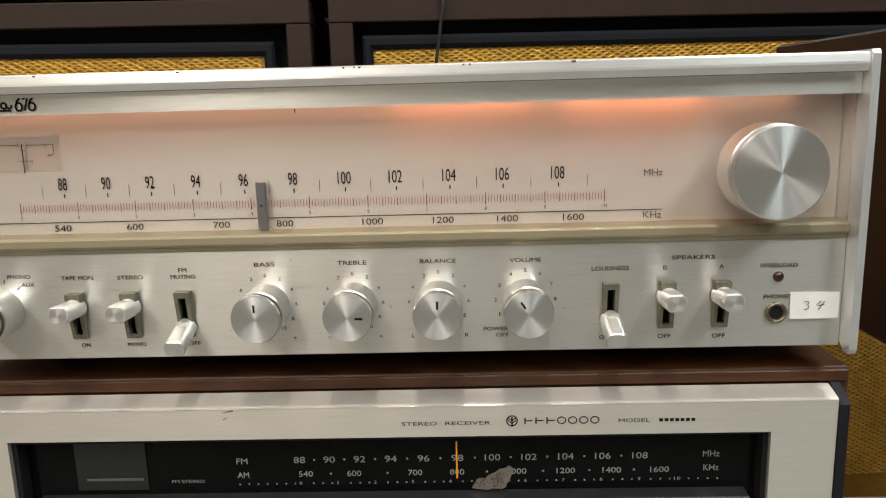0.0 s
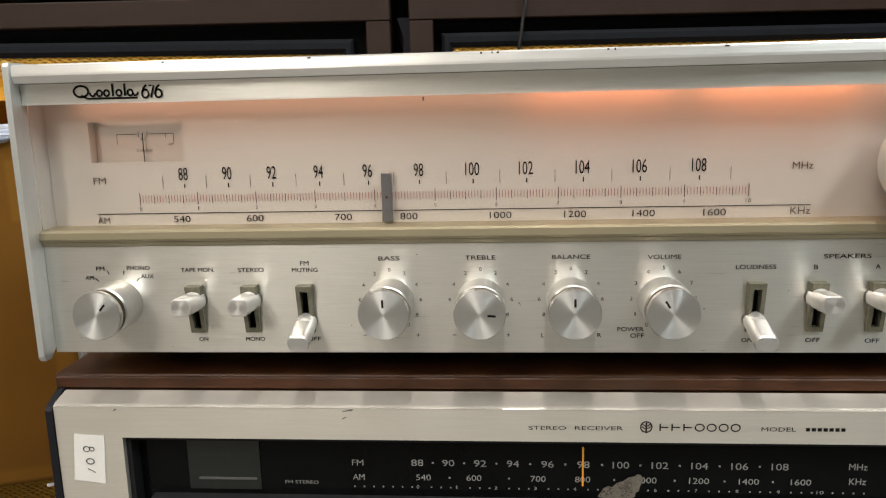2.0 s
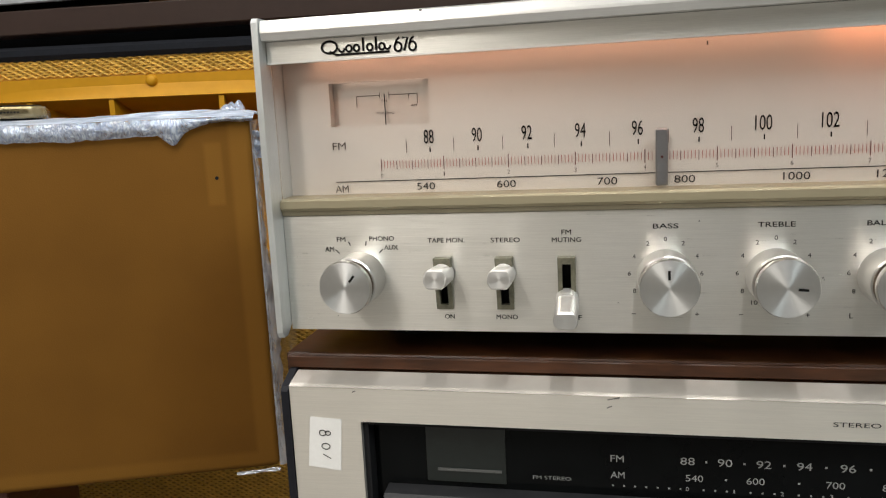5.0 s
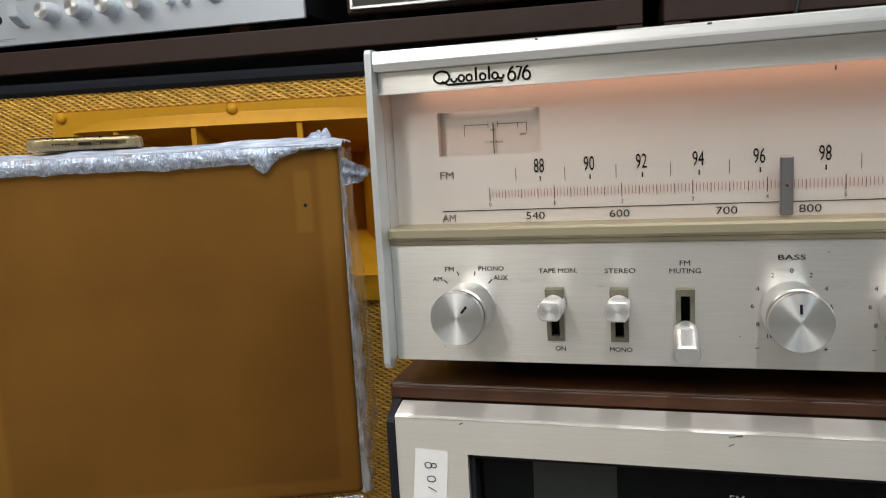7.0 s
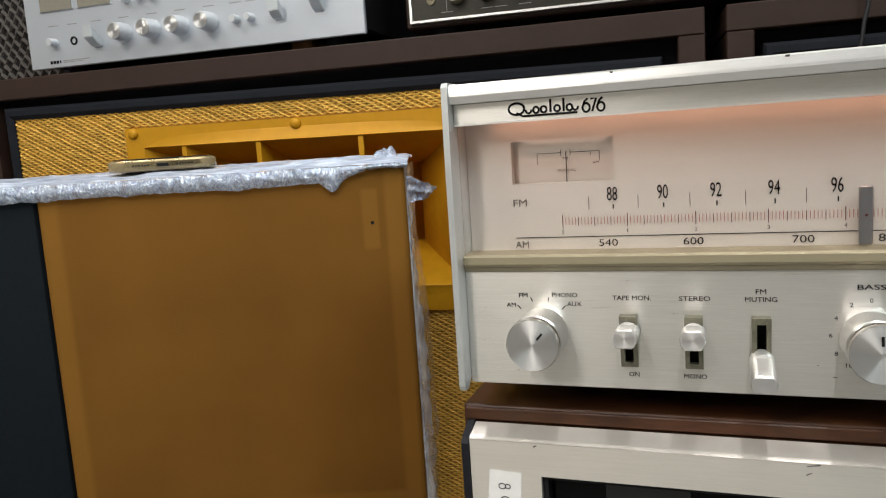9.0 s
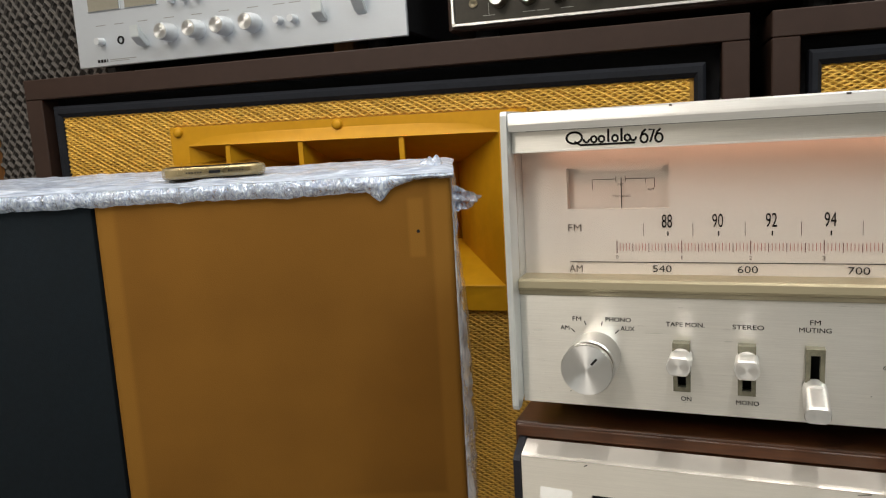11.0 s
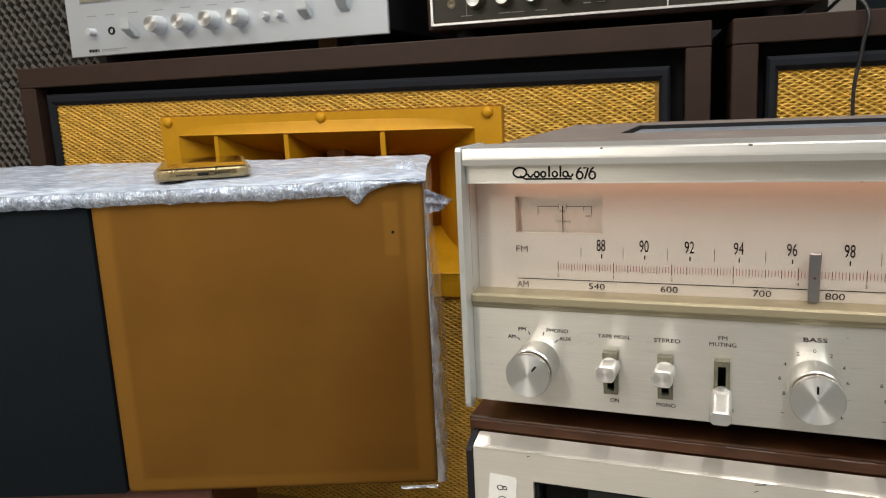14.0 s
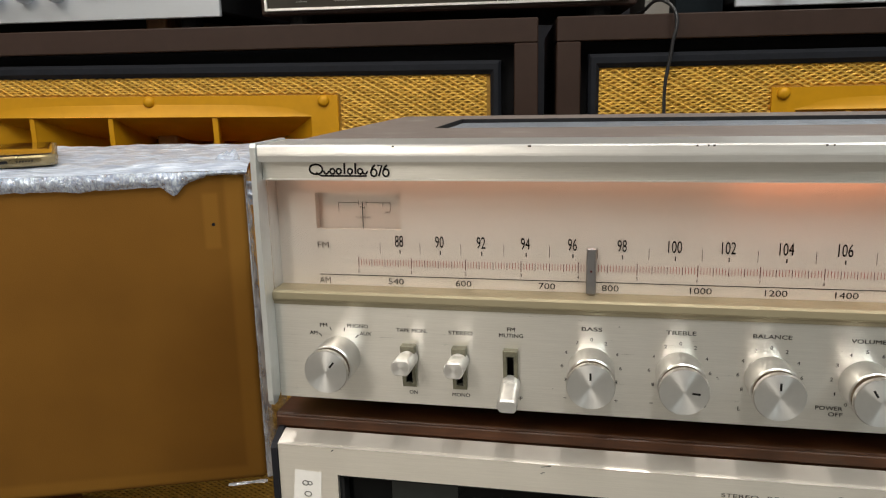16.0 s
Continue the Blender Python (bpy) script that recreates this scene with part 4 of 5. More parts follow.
pts = [(0.0040, 0.6880), (0.0052, 0.6902), (0.0066, 0.6925), (0.0090, 0.6936), (0.0108, 0.6930), (0.0130, 0.6952), (0.0165, 0.6966), (0.0190, 0.6986), (0.0222, 0.6992), (0.0236, 0.7004), (0.0254, 0.6996), (0.0262, 0.6976), (0.0248, 0.6948), (0.0241, 0.6918), (0.0226, 0.6906), (0.0222, 0.6884), (0.0196, 0.6872), (0.0150, 0.6876), (0.0118, 0.6868), (0.0080, 0.6874)]
f = [tp.verts.new((x, 0.3985, z)) for x, z in pts]
g = [tp.verts.new((x, 0.3994, z)) for x, z in pts]
tp.faces.new(f)
for i in range(len(f)):
    j = (i + 1) % len(f)
    tp.faces.new((f[i], f[j], g[j], g[i]))
kp("tape_scrap", tp, M["tape"], glass, "torn scrap of old grey tape")
# print on the faceplate
PYK = KY - 0.0002
kword("STEREO", -0.0223, 0.7295, 0.0020, 0.0182, M["ink"], PYK, kface)
kword("RECEIVER", 0.0025, 0.7296, 0.0020, 0.0231, M["ink"], PYK, kface)
kword("MODEL", 0.0870, 0.7297, 0.0021, 0.0160, M["ink"], PYK, kface)
bm = bmesh.new()
ring_mark(0.0250, 0.7304, 0.0027, 0.0027, 0.0006, PYK, bm)
ribbon([(0.0250, 0.7272), (0.0250, 0.7326)], 0.0007, PYK, bm)
for dz in (0.7292, 0.7306):
    ribbon([(0.0228, dz + 0.0014), (0.0250, dz), (0.0272, dz + 0.0014)], 0.0005, PYK, bm)
kp("round_mark", bm, M["ink"], kface)
bm = bmesh.new()
for i in range(7):
    x = 0.0312 + 0.0056 * i
    if i in (3, 4, 5, 6):
        ring_mark(x + 0.0022, 0.7303, 0.0021, 0.0018, 0.0006, PYK, bm, seg=14)
    else:
        ribbon([(x + 0.0004, 0.7285), (x + 0.0004, 0.7321)], 0.0007, PYK, bm)
        ribbon([(x + 0.0004, 0.7303), (x + 0.0042, 0.7303)], 0.0006, PYK, bm)
pieces("name_mark", bm, M["ink"], kface, kp)
for i in range(7):
    x = 0.0995 + 0.0027 * i
    kp("printed_mark", ribbon([(x, 0.7297), (x + 0.0019, 0.7297)], 0.0017, PYK), M["ink"], kface)
# the numbered sticker
bm = bmesh.new()
for y in (KY - 0.0003, KY - 0.0001):
    bm.faces.new([bm.verts.new((x, y, z)) for x, z in ((-0.2632, 0.7240), (-0.2472, 0.7232), (-0.2492, 0.6968), (-0.2657, 0.6985))])
ksticker = kp("number_sticker", bm, M["paper"], kface, "white paper sticker with a handwritten 108")
SY = KY - 0.0006
bm = ring_mark(-0.2572, 0.7160, 0.0017, 0.0014, 0.00045, SY, bmesh.new(), seg=14)
ring_mark(-0.2545, 0.7160, 0.0013, 0.0011, 0.00045, SY, bm, seg=14)
ring_mark(-0.2560, 0.7092, 0.0021, 0.0015, 0.00045, SY, bm, seg=16)
ribbon([(-0.2538, 0.7030), (-0.2578, 0.7052)], 0.00045, SY, bm)
kp("pen_stroke", bm, M["ink"], ksticker)
# nicks and a scuff
for x, z, w, h in ((-0.2402, 0.7372, 0.0008, 0.0004), (-0.1205, 0.7376, 0.0026, 0.0004), (-0.1190, 0.7381, 0.0012, 0.0003), (-0.1222, 0.7338, 0.0011, 0.0005)):
    kp("nick", ribbon([(x - w, z - h), (x, z + h * 0.3), (x + w, z + h)], 0.0005, KY - 0.00025), M["scuff"] if w > 0.001 else M["chip"], kface)
for fx in (-0.23, 0.15):
    for fy in (0.44, 0.66):
        kp("foot", rod((fx, fy, 0.6122), (fx, fy, 0.6222), 0.012, 16), M["black"])

# bench that carries the two receivers
bench = thing("display_bench", "dark wooden display bench under the stacked receivers", "bench", (-0.04, 0.55, 0))
part("bench_top", box(-0.27, 0.27, -0.16, 0.19, 0.58, 0.612, 0.004), M["redwood"], bench)
for x in (-0.25, 0.21):
    for y in (-0.14, 0.13):
        part("leg", box(x, x + 0.04, y, y + 0.04, 0, 0.58, 0.003), M["redwood"], bench)


# ---- the big loudspeakers behind ----
def lattice(x0, x1, z0, z1, px, pz, keep, y, depth, fat):
    """Zigzag strands of an expanded weave, each with a flat raised crown."""
    verts, faces = [], []
    rows = int((z1 - z0) / pz)
    cols = int((x1 - x0) / (px / 2))
    for r in range(rows):
        zc = z0 + (r + 0.5) * pz
        prev = None
        for c in range(cols + 1):
            x = x0 + c * px / 2
            up = 1 if (c + r) % 2 else -1
            z = zc + up * pz * 0.40 + pz * (0.10 * math.sin(x * 61 + r * 1.7) + 0.07 * math.sin(x * 190 + r))
            if not keep(x, z):
                prev = None
                continue
            dep = depth * (1.0 + 0.35 * up + 0.25 * math.sin(x * 733 + r * 5.1))
            lean = 0.22 * math.sin(x * 417 + r * 2.3)
            base = len(verts)
            verts += [(x, y, z + pz * fat), (x, y - dep * (1 + lean), z + pz * fat * 0.5), (x, y - dep * (1 - lean), z - pz * fat * 0.42), (x, y, z - pz * fat)]
            if prev is not None:
                faces += [(prev + k, base + k, base + k + 1, prev + k + 1) for k in range(3)]
            prev = base
    me = bpy.data.meshes.new("grille_cloth")
    me.from_pydata(verts, [], faces)
    me.update()
    return me


TURN = 5.35
SW, SH, SD = 0.925, 1.005, 0.50


def floor_speaker(at, hdx, hdz, tilt):
    """hdx, hdz: where the horn sits; tilt: how far the grille and horn lean from level."""
    s = thing("floor_speaker", "large dark-brown floor loudspeaker with gold grille and horn", "loudspeaker", (*at, 0), TURN, group="large gold-grilled loudspeakers")
    t = 0.0270
    part("top_board", box(0, SW, 0, SD, SH - t, SH, 0.0012, 1), M["cabinet"], s)
    part("side_board", box(0, t, 0, SD, 0.06, SH - t - 0.0004, 0.0012, 1), M["cabinet"], s)
    part("side_board", box(SW - t, SW, 0, SD, 0.06, SH - t - 0.0004, 0.0012, 1), M["cabinet"], s)
    part("plinth", box(0, SW, 0, SD, 0.0, 0.0596, 0.0012, 1), M["cabinet"], s)
    part("back_board", box(t + 0.0004, SW - t - 0.0004, SD - 0.02, SD - 0.0005, 0.06, SH - t - 0.0004), M["cabinet"], s)
    hx0, hx1, hz0, hz1 = 0.245 + hdx, 0.657 + hdx, 0.721 + hdz, 0.901 + hdz
    part("baffle", plate(t + 0.0004, SW - t - 0.0004, 0.0600, SH - t - 0.0004, 0.030, 0.045, [(hx0, hx1, hz0, hz1)]), M["baffle"], s)
    g0, g1, gz0, gz1 = 0.0365, SW - 0.0425, 0.075, 0.9640
    gw = 0.0120
    # bevelled frame, mitred
    bm = bmesh.new()
    loops = []
    for d, y in ((0, 0.0300), (0, 0.0100), (0.003, 0.0070), (gw - 0.004, 0.0070), (gw, 0.0110), (gw, 0.0300)):
        loops.append([bm.verts.new((x, y, z)) for x, z in ((g0 + d, gz0 + d), (g1 - d, gz0 + d), (g1 - d, gz1 - d * 1.3), (g0 + d, gz1 - d * 1.3))])
    for a, b in zip(loops, loops[1:]):
        for i in range(4):
            j = (i + 1) % 4
            bm.faces.new((a[i], a[j], b[j], b[i]))
    part("grille_frame", bm, M["frame"], s, "charcoal mitred grille frame")
    fx0, fx1, fz0, fz1 = 0.219 + hdx, 0.690 + hdx, 0.690 + hdz, 0.9265 + hdz
    part("grille_backing", plate(g0 + gw, g1 - gw, gz0 + gw, gz1 - gw * 1.3, 0.0145, 0.0165, [(fx0 + 0.01, fx1 - 0.01, fz0 + 0.01, fz1 - 0.01)]), M["goldback"], s)
    me = lattice(g0 + gw, g1 - gw, 0.38, gz1 - gw * 1.3, 0.0112, 0.0029, lambda x, z: not (fx0 < x < fx1 and fz0 < z < fz1), 0.0140, 0.0011, 0.52)
    me.materials.append(M["gold"])
    cloth = new("grille_cloth", me)
    cloth.parent = s
    tagged(cloth, "gold expanded-weave grille cloth", kind="stuff")
    # horn: flange, flared throat, vanes, bolts
    horn = part("horn_flange", plate(fx0, fx1, fz0, fz1, 0.0080, 0.0300, [(hx0, hx1, hz0, hz1)]), M["horn"], s, "gold-painted horn flange")
    bm = bmesh.new()
    cx, cz = (hx0 + hx1) / 2, (hz0 + hz1) / 2
    rings = []
    for k in range(9):
        q = k / 8
        w = (hx1 - hx0) / 2 * (1 - q) ** 1.25 + 0.12 * q
        h = (hz1 - hz0) / 2 * (1 - q) ** 1.5 + 0.055 * q
        rings.append([bm.verts.new((cx + a * w, 0.0085 + 0.15 * q, cz + b * h)) for a, b in ((-1, -1), (1, -1), (1, 1), (-1, 1))])
    for a, b in zip(rings, rings[1:]):
        for i in range(4):
            j = (i + 1) % 4
            bm.faces.new((a[i], a[j], b[j], b[i]))
    bm.faces.new(rings[-1])
    part("horn_throat", bm, M["horn"], horn)
    # the mouth bows forward between its corners
    hw = (hx1 - hx0) / 2

    def bow(x):
        return 0.005 * (1 - ((x - cx) / hw) ** 2)

    for edge, s1 in ((hz1, 1), (hz0, -1)):
        bm, rows = bmesh.new(), []
        for i in range(25):
            x = hx0 + (hx1 - hx0) * i / 24
            p = bow(x)
            rows.append([bm.verts.new((x, 0.0085 - y, edge + s1 * z)) for y, z in ((-0.004, -0.0004), (p, 0.0), (p + 0.0008, 0.0008), (p * 0.92 + 0.0004, 0.0022), (p * 0.70, 0.0055), (p * 0.44, 0.0095), (p * 0.20, 0.0135), (p * 0.05, 0.0165), (-0.0015, 0.0190))])
        for a, b in zip(rows, rows[1:]):
            for k in range(len(a) - 1):
                bm.faces.new((a[k], a[k + 1], b[k + 1], b[k]))
        bmesh.ops.recalc_face_normals(bm, faces=bm.faces)
        part("mouth_lip", bm, M["horn"], horn, smooth=True)
    for off in (0.302 + hdx, 0.406 + hdx, 0.5385 + hdx):
        bm = bmesh.new()
        tx = cx + (off - cx) * 0.40
        col = []
        for q in (-1.0, 0.0, 0.35, 0.97):
            g = max(q, 0.0)
            x = off + (tx - off) * g
            h = hz1 - cz - 0.0006 if q <= 0 else (hz1 - hz0) / 2 * (1 - g) ** 1.5 + 0.055 * g
            w = 0.0032 * (1 - 0.5 * g)
            y = 0.0090 + 0.15 * g if q >= 0 else 0.0090 - bow(off) + 0.001
            col.append([bm.verts.new((x + a * w, y, cz + b * h)) for a, b in ((-1, -1), (1, -1), (1, 1), (-1, 1))])
        for a, b in zip(col, col[1:]):
            for i in range(4):
                j = (i + 1) % 4
                bm.faces.new((a[i], a[j], b[j], b[i]))
        bm.faces.new(col[0])
        part("vane", bm, M["horn"], horn)
    for bx in (0.231 + hdx, 0.4565 + hdx, 0.673 + hdx):
        for bz in (0.9200 + hdz, 0.7020 + hdz):
            part("bolt", lathe([(0.0070, 0.0080), (0.0067, 0.0056), (0.0052, 0.0038), (0.0028, 0.0028), (0, 0.0026)], bx, bz, 20), M["horn"], horn, smooth=True)
    for ob in s.children_recursive:
        if ob.name.split(".")[0] in ("grille_frame", "grille_cloth", "horn_flange", "horn_throat", "mouth_lip", "vane", "bolt"):
            for v in ob.data.vertices:
                v.co.z -= tilt * (v.co.x - 0.46)
    return s


floor_speaker((-1.0850, 0.8160), 0.0, 0.0, 0.010)
floor_speaker((-0.1435, 0.9045), 0.0200, -0.0035, 0.0)


def on_speaker(label, x, y, turn):
    return thing("stereo_receiver", label, "receiver", (x, y, SH), turn)


# silver receiver on the first loudspeaker
A = on_speaker("cool silver stereo receiver with round knobs, on a loudspeaker", -1.0240, 0.8590, 3.6)
W = 0.485
part("faceplate", box(0, W, 0, 0.006, 0.0130, 0.165, 0.001, 1), M["cool"], A)
part("case", box(0.002, W - 0.002, 0.0065, 0.33, 0.0180, 0.160, 0.002, 1), M["black"], A)
for x in (0.05, W - 0.05):
    for y in (0.03, 0.29):
        part("foot", rod((x, y, 0.0002), (x, y, 0.0185), 0.013, 16), M["black"], A)
for x0, x1 in ((0.026, 0.080), (0.086, 0.140)):
    mtr = part("meter", box(x0, x1, -0.0015, -0.0002, 0.0850, 0.125, 0.0006, 1), M["cool"], A)
    part("meter_card", box(x0 + 0.002, x1 - 0.002, -0.0024, -0.0017, 0.0862, 0.123), M["meter"], mtr)


def small_knob(parent, x, z, r, depth, material):
    """A stepped, tapered knob with a flat spun face."""
    ob = part("knob", lathe([(r, 0), (r, -depth * 0.45), (r * 0.95, -depth * 0.50), (r * 0.90, -depth * 0.94), (r * 0.85, -depth), (0, -depth)], x, z, 28), material, parent, smooth=True)
    if r > 0.009:
        part("knob_face", lathe([(r * 0.80, -depth - 0.0003), (0.0002, -depth - 0.0005), (0, -depth - 0.0005)], x, z, 28), M["knob_face"], ob, origin=(x, -depth, z))


for fr in (0.318, 0.406, 0.491, 0.577):
    small_knob(A, fr * W, 0.0475, 0.0118, 0.022, M["cool_knob"])
for fr in (0.654, 0.695):
    small_knob(A, fr * W, 0.0470, 0.0050, 0.012, M["cool_knob"])
for fr in (0.335, 0.375, 0.415):
    small_knob(A, fr * W, 0.0885, 0.0048, 0.012, M["cool_knob"])
small_knob(A, 0.09 * W, 0.0455, 0.0052, 0.012, M["cool_knob"])
part("jack", lathe([(0.0055, 0), (0.0055, -0.001), (0.0035, -0.0015), (0.003, 0.002), (0, 0.002)], 0.153 * W, 0.0455, 20), M["black"], A)
for fr, z, lift, reach in ((0.232, 0.0480, 0.004, 0.020), (0.774, 0.0550, 0.002, 0.016), (0.884, 0.0580, 0.010, 0.020)):
    bm = bmesh.new()
    cx, vs = fr * W, []
    for y, w, zc, thick in ((0.0, 0.0064, z - 0.011, 0.0035), (-reach * 0.4, 0.0066, z - 0.008 + lift * 0.3, 0.0060), (-reach, 0.0072, z + lift, 0.0078)):
        vs.append([bm.verts.new((cx + a * w, y, zc + b * thick)) for a, b in ((-1, -1), (1, -1), (1, 1), (-1, 1))])
    for v0, v1 in zip(vs, vs[1:]):
        for i in range(4):
            j = (i + 1) % 4
            bm.faces.new((v0[i], v0[j], v1[j], v1[i]))
    bm.faces.new(vs[-1])
    bmesh.ops.bevel(bm, geom=list(bm.edges), offset=0.0008, segments=2, affect="EDGES")
    part("lever", bm, M["paddle"], A)
bars([(0.032, 0.036, 0.0185, 0.0225), (0.037, 0.041, 0.0185, 0.0225), (0.042, 0.046, 0.0185, 0.0225), (0.0475, 0.0495, 0.0185, 0.0225)], -0.0003, M["ink"], A)
bars([(0.053, 0.096, 0.0208, 0.0218), (0.053, 0.085, 0.0188, 0.0196)], -0.0003, M["grey_ink"], A)
bars([(fr * W - 0.008, fr * W + 0.008, 0.0665, 0.0675) for fr in (0.09, 0.153, 0.232, 0.318, 0.406, 0.491, 0.577, 0.654, 0.70)], -0.0003, M["grey_ink"], A)

# black-faced receiver in a brown case
T = on_speaker("black-faced vintage receiver with silver trim in a brown case", -0.4900, 0.8920, 4.6)
W = 0.435
part("case", box(0, W, 0.004, 0.32, 0.0120, 0.150, 0.002, 1), M["cabinet"], T)
tf = part("faceplate", box(0.009, W - 0.012, 0.0010, 0.0036, 0.0200, 0.142), M["face"], T)
bm = bmesh.new()
for b in ((0.0060, W - 0.009, 0.0172, 0.0198), (0.0060, W - 0.009, 0.1422, 0.1450), (0.0060, 0.0088, 0.0200, 0.1420), (W - 0.0118, W - 0.009, 0.0200, 0.1420), (0.2790, 0.2804, 0.0200, 0.1420)):
    box(b[0], b[1], -0.0020, 0.0034, b[2], b[3], bm=bm)
part("silver_trim", bm, M["bright"], T, "thin silver trim frame")
part("jack", lathe([(0.0050, 0.0008), (0.0050, -0.001), (0.003, -0.001), (0, 0.0)], 0.032, 0.0410, 18), M["steel"], T)
for x in (0.062, 0.096, 0.130, 0.168, 0.206):
    small_knob(T, x, 0.0430, 0.0098, 0.016, M["steel"])
bars([(x - 0.007, x + 0.007, 0.0262, 0.0268) for x in (0.050, 0.096, 0.112, 0.139)] + [(0.0495, 0.0500, 0.0262, 0.040)] + [(0.187, 0.196, 0.030, 0.031), (0.203, 0.212, 0.030, 0.031), (0.222, 0.231, 0.031, 0.032)], 0.0007, M["grey_ink"], T)
for x in (0.04, W - 0.04):
    for y in (0.03, 0.28):
        part("foot", rod((x, y, 0.0002), (x, y, 0.0125), 0.014, 16), M["black"], T)

# silver receiver on the second loudspeaker
B = on_speaker("silver receiver standing on the second loudspeaker", 0.0480, 0.9290, 5.0)
part("faceplate", box(0, 0.46, 0, 0.006, 0.0050, 0.150, 0.001, 1), M["cool"], B)
part("case", box(0.003, 0.457, 0.0065, 0.32, 0.0100, 0.146, 0.002, 1), M["black"], B)
for x in (0.05, 0.12, 0.19, 0.26):
    small_knob(B, x, 0.0280, 0.0100, 0.018, M["cool_knob"])
for x in (0.04, 0.42):
    for y in (0.03, 0.28):
        part("foot", rod((x, y, 0.0002), (x, y, 0.0105), 0.013, 16), M["black"], B)

# small things between the receivers
nb = thing("small_box", "small dark blue box between receivers on the loudspeaker", "box", (-0.0120, 0.965, SH), 5.0)
part("box_body", box(0.0, 0.054, 0.0, 0.16, 0.0, 0.105, 0.002), M["navy"], nb)
part("box_lid", box(-0.0008, 0.0548, -0.0008, 0.1608, 0.1052, 0.120, 0.002), M["navy"], nb)
gb = thing("carton", "pale grey carton standing behind a black cable", "carton", (-0.0440, 1.000, SH), 5.0)
part("carton_body", box(0.0, 0.030, 0.0, 0.14, 0.0, 0.118, 0.001), M["wall"], gb)
part("carton_flap", box(0.0004, 0.0296, 0.0004, 0.1396, 0.1182, 0.1195), M["wall"], gb)

# cable over the edge of the second loudspeaker
cu = bpy.data.curves.new("cable", "CURVE")
cu.dimensions, cu.bevel_depth, cu.bevel_resolution = "3D", 0.0020, 3
sp = cu.splines.new("BEZIER")
cab = [(-0.075, 1.10, 1.010), (-0.050, 0.955, 1.0095), (-0.030, 0.918, 1.019), (-0.016, 0.9085, 1.004), (-0.0185, 0.9070, 0.970), (-0.0245, 0.9080, 0.925), (-0.0225, 0.9090, 0.870), (-0.026, 0.9090, 0.62)]
sp.bezier_points.add(len(cab) - 1)
for bp, co in zip(sp.bezier_points, cab):
    bp.co, bp.handle_left_type, bp.handle_right_type = co, "AUTO", "AUTO"
tmp = bpy.data.objects.new("cable", cu)
me = bpy.data.meshes.new_from_object(tmp)
bpy.data.objects.remove(tmp)
me.materials.append(M["cable"])
tagged(new("speaker_cable", me), "black cable hanging over the loudspeaker's front edge", "cable")

# loudspeaker with the dark weave, behind at the far end
D = thing("floor_speaker", "tall loudspeaker with dark grey weave grille and orange wood frame", "loudspeaker", (-1.352, 0.925, 0))
part("cabinet", box(-0.02, 0.72, 0.024, 0.40, 0.0, 1.60, 0.003, 1), M["oak"], D)
part("frame_post", box(0.004, 0.050, 0.0, 0.0235, 0.0, 1.60, 0.004), M["oak"], D, "orange wood frame post")
part("frame_post", box(0.69, 0.72, 0.0, 0.0235, 0.0, 1.60, 0.004), M["oak"], D)
part("grille_backing", box(0.0505, 0.6895, 0.017, 0.0235, 0.02, 1.58), M["darkback"], D)
me = lattice(0.051, 0.30, 0.78, 1.30, 0.0165, 0.0115, lambda x, z: True, 0.0165, 0.0035, 0.30)
me.materials.append(M["smokegrille"])
cl = new("grille_cloth", me)
cl.parent = D
tagged(cl, "dark grey diamond weave cloth", kind="stuff")

# ---- the wrapped loudspeaker lying on its side ----
PHI = 20.0
WX, WY, WZ = -0.6558, 0.5006, 0.5890
FH = 0.283
S = thing("wrapped_speaker", "loudspeaker with brown cloth front, wrapped in clear plastic film", "loudspeaker", (WX, WY, WZ), PHI)
LX = -0.33
bm = bmesh.new()
corners = [bm.verts.new(p) for z in (0.0, FH - 0.008) for p in ((LX, 0.040, z), (BROWN_W - 0.012, 0.040, z), (BROWN_W - 0.016, 0.198, z), (LX, 0.345, z))]
for q in ((0, 1, 2, 3), (4, 5, 6, 7), (0, 1, 5, 4), (1, 2, 6, 5), (2, 3, 7, 6), (3, 0, 4, 7)):
    bm.faces.new([corners[i] for i in q])
part("cabinet", bm, M["redwood"], S)
part("cloth_grille", box(0.0005, BROWN_W, 0.0, 0.0395, 0.0, BROWN_H - 0.003, 0.006, 3), M["brown"], S, "brown cloth grille, paler along its edges", smooth=True)
part("black_grille", box(LX, -0.0005, 0.001, 0.0395, 0.0, BROWN_H - 0.004, 0.003, 2), M["navy"], S, "black cloth grille", smooth=True)
part("nail_hole", rod((BROWN_W - 0.0285, -0.0003, BROWN_H - 0.0465), (BROWN_W - 0.0285, 0.002, BROWN_H - 0.0465), 0.0014, 10), M["black"], S)


def film_sheet(name, nu, nv, place, material="film"):
    bm = bmesh.new()
    grid = [[bm.verts.new(place(i / nu, j / nv)) for j in range(nv + 1)] for i in range(nu + 1)]
    for i in range(nu):
        for j in range(nv):
            bm.faces.new((grid[i][j], grid[i + 1][j], grid[i + 1][j + 1], grid[i][j + 1]))
    ob = part(name, bm, M[material], S)
    for p in ob.data.polygons:
        p.use_smooth = True
    return ob


def crumple(x, y, z, amp):
    a = noise.noise((x * 28, y * 28, z * 28)) * 0.55 + abs(noise.noise((x * 75 + 9, y * 75, z * 75))) * 0.5 + noise.noise((x * 170, y * 170 + 4, z * 170)) * 0.22
    return a * amp


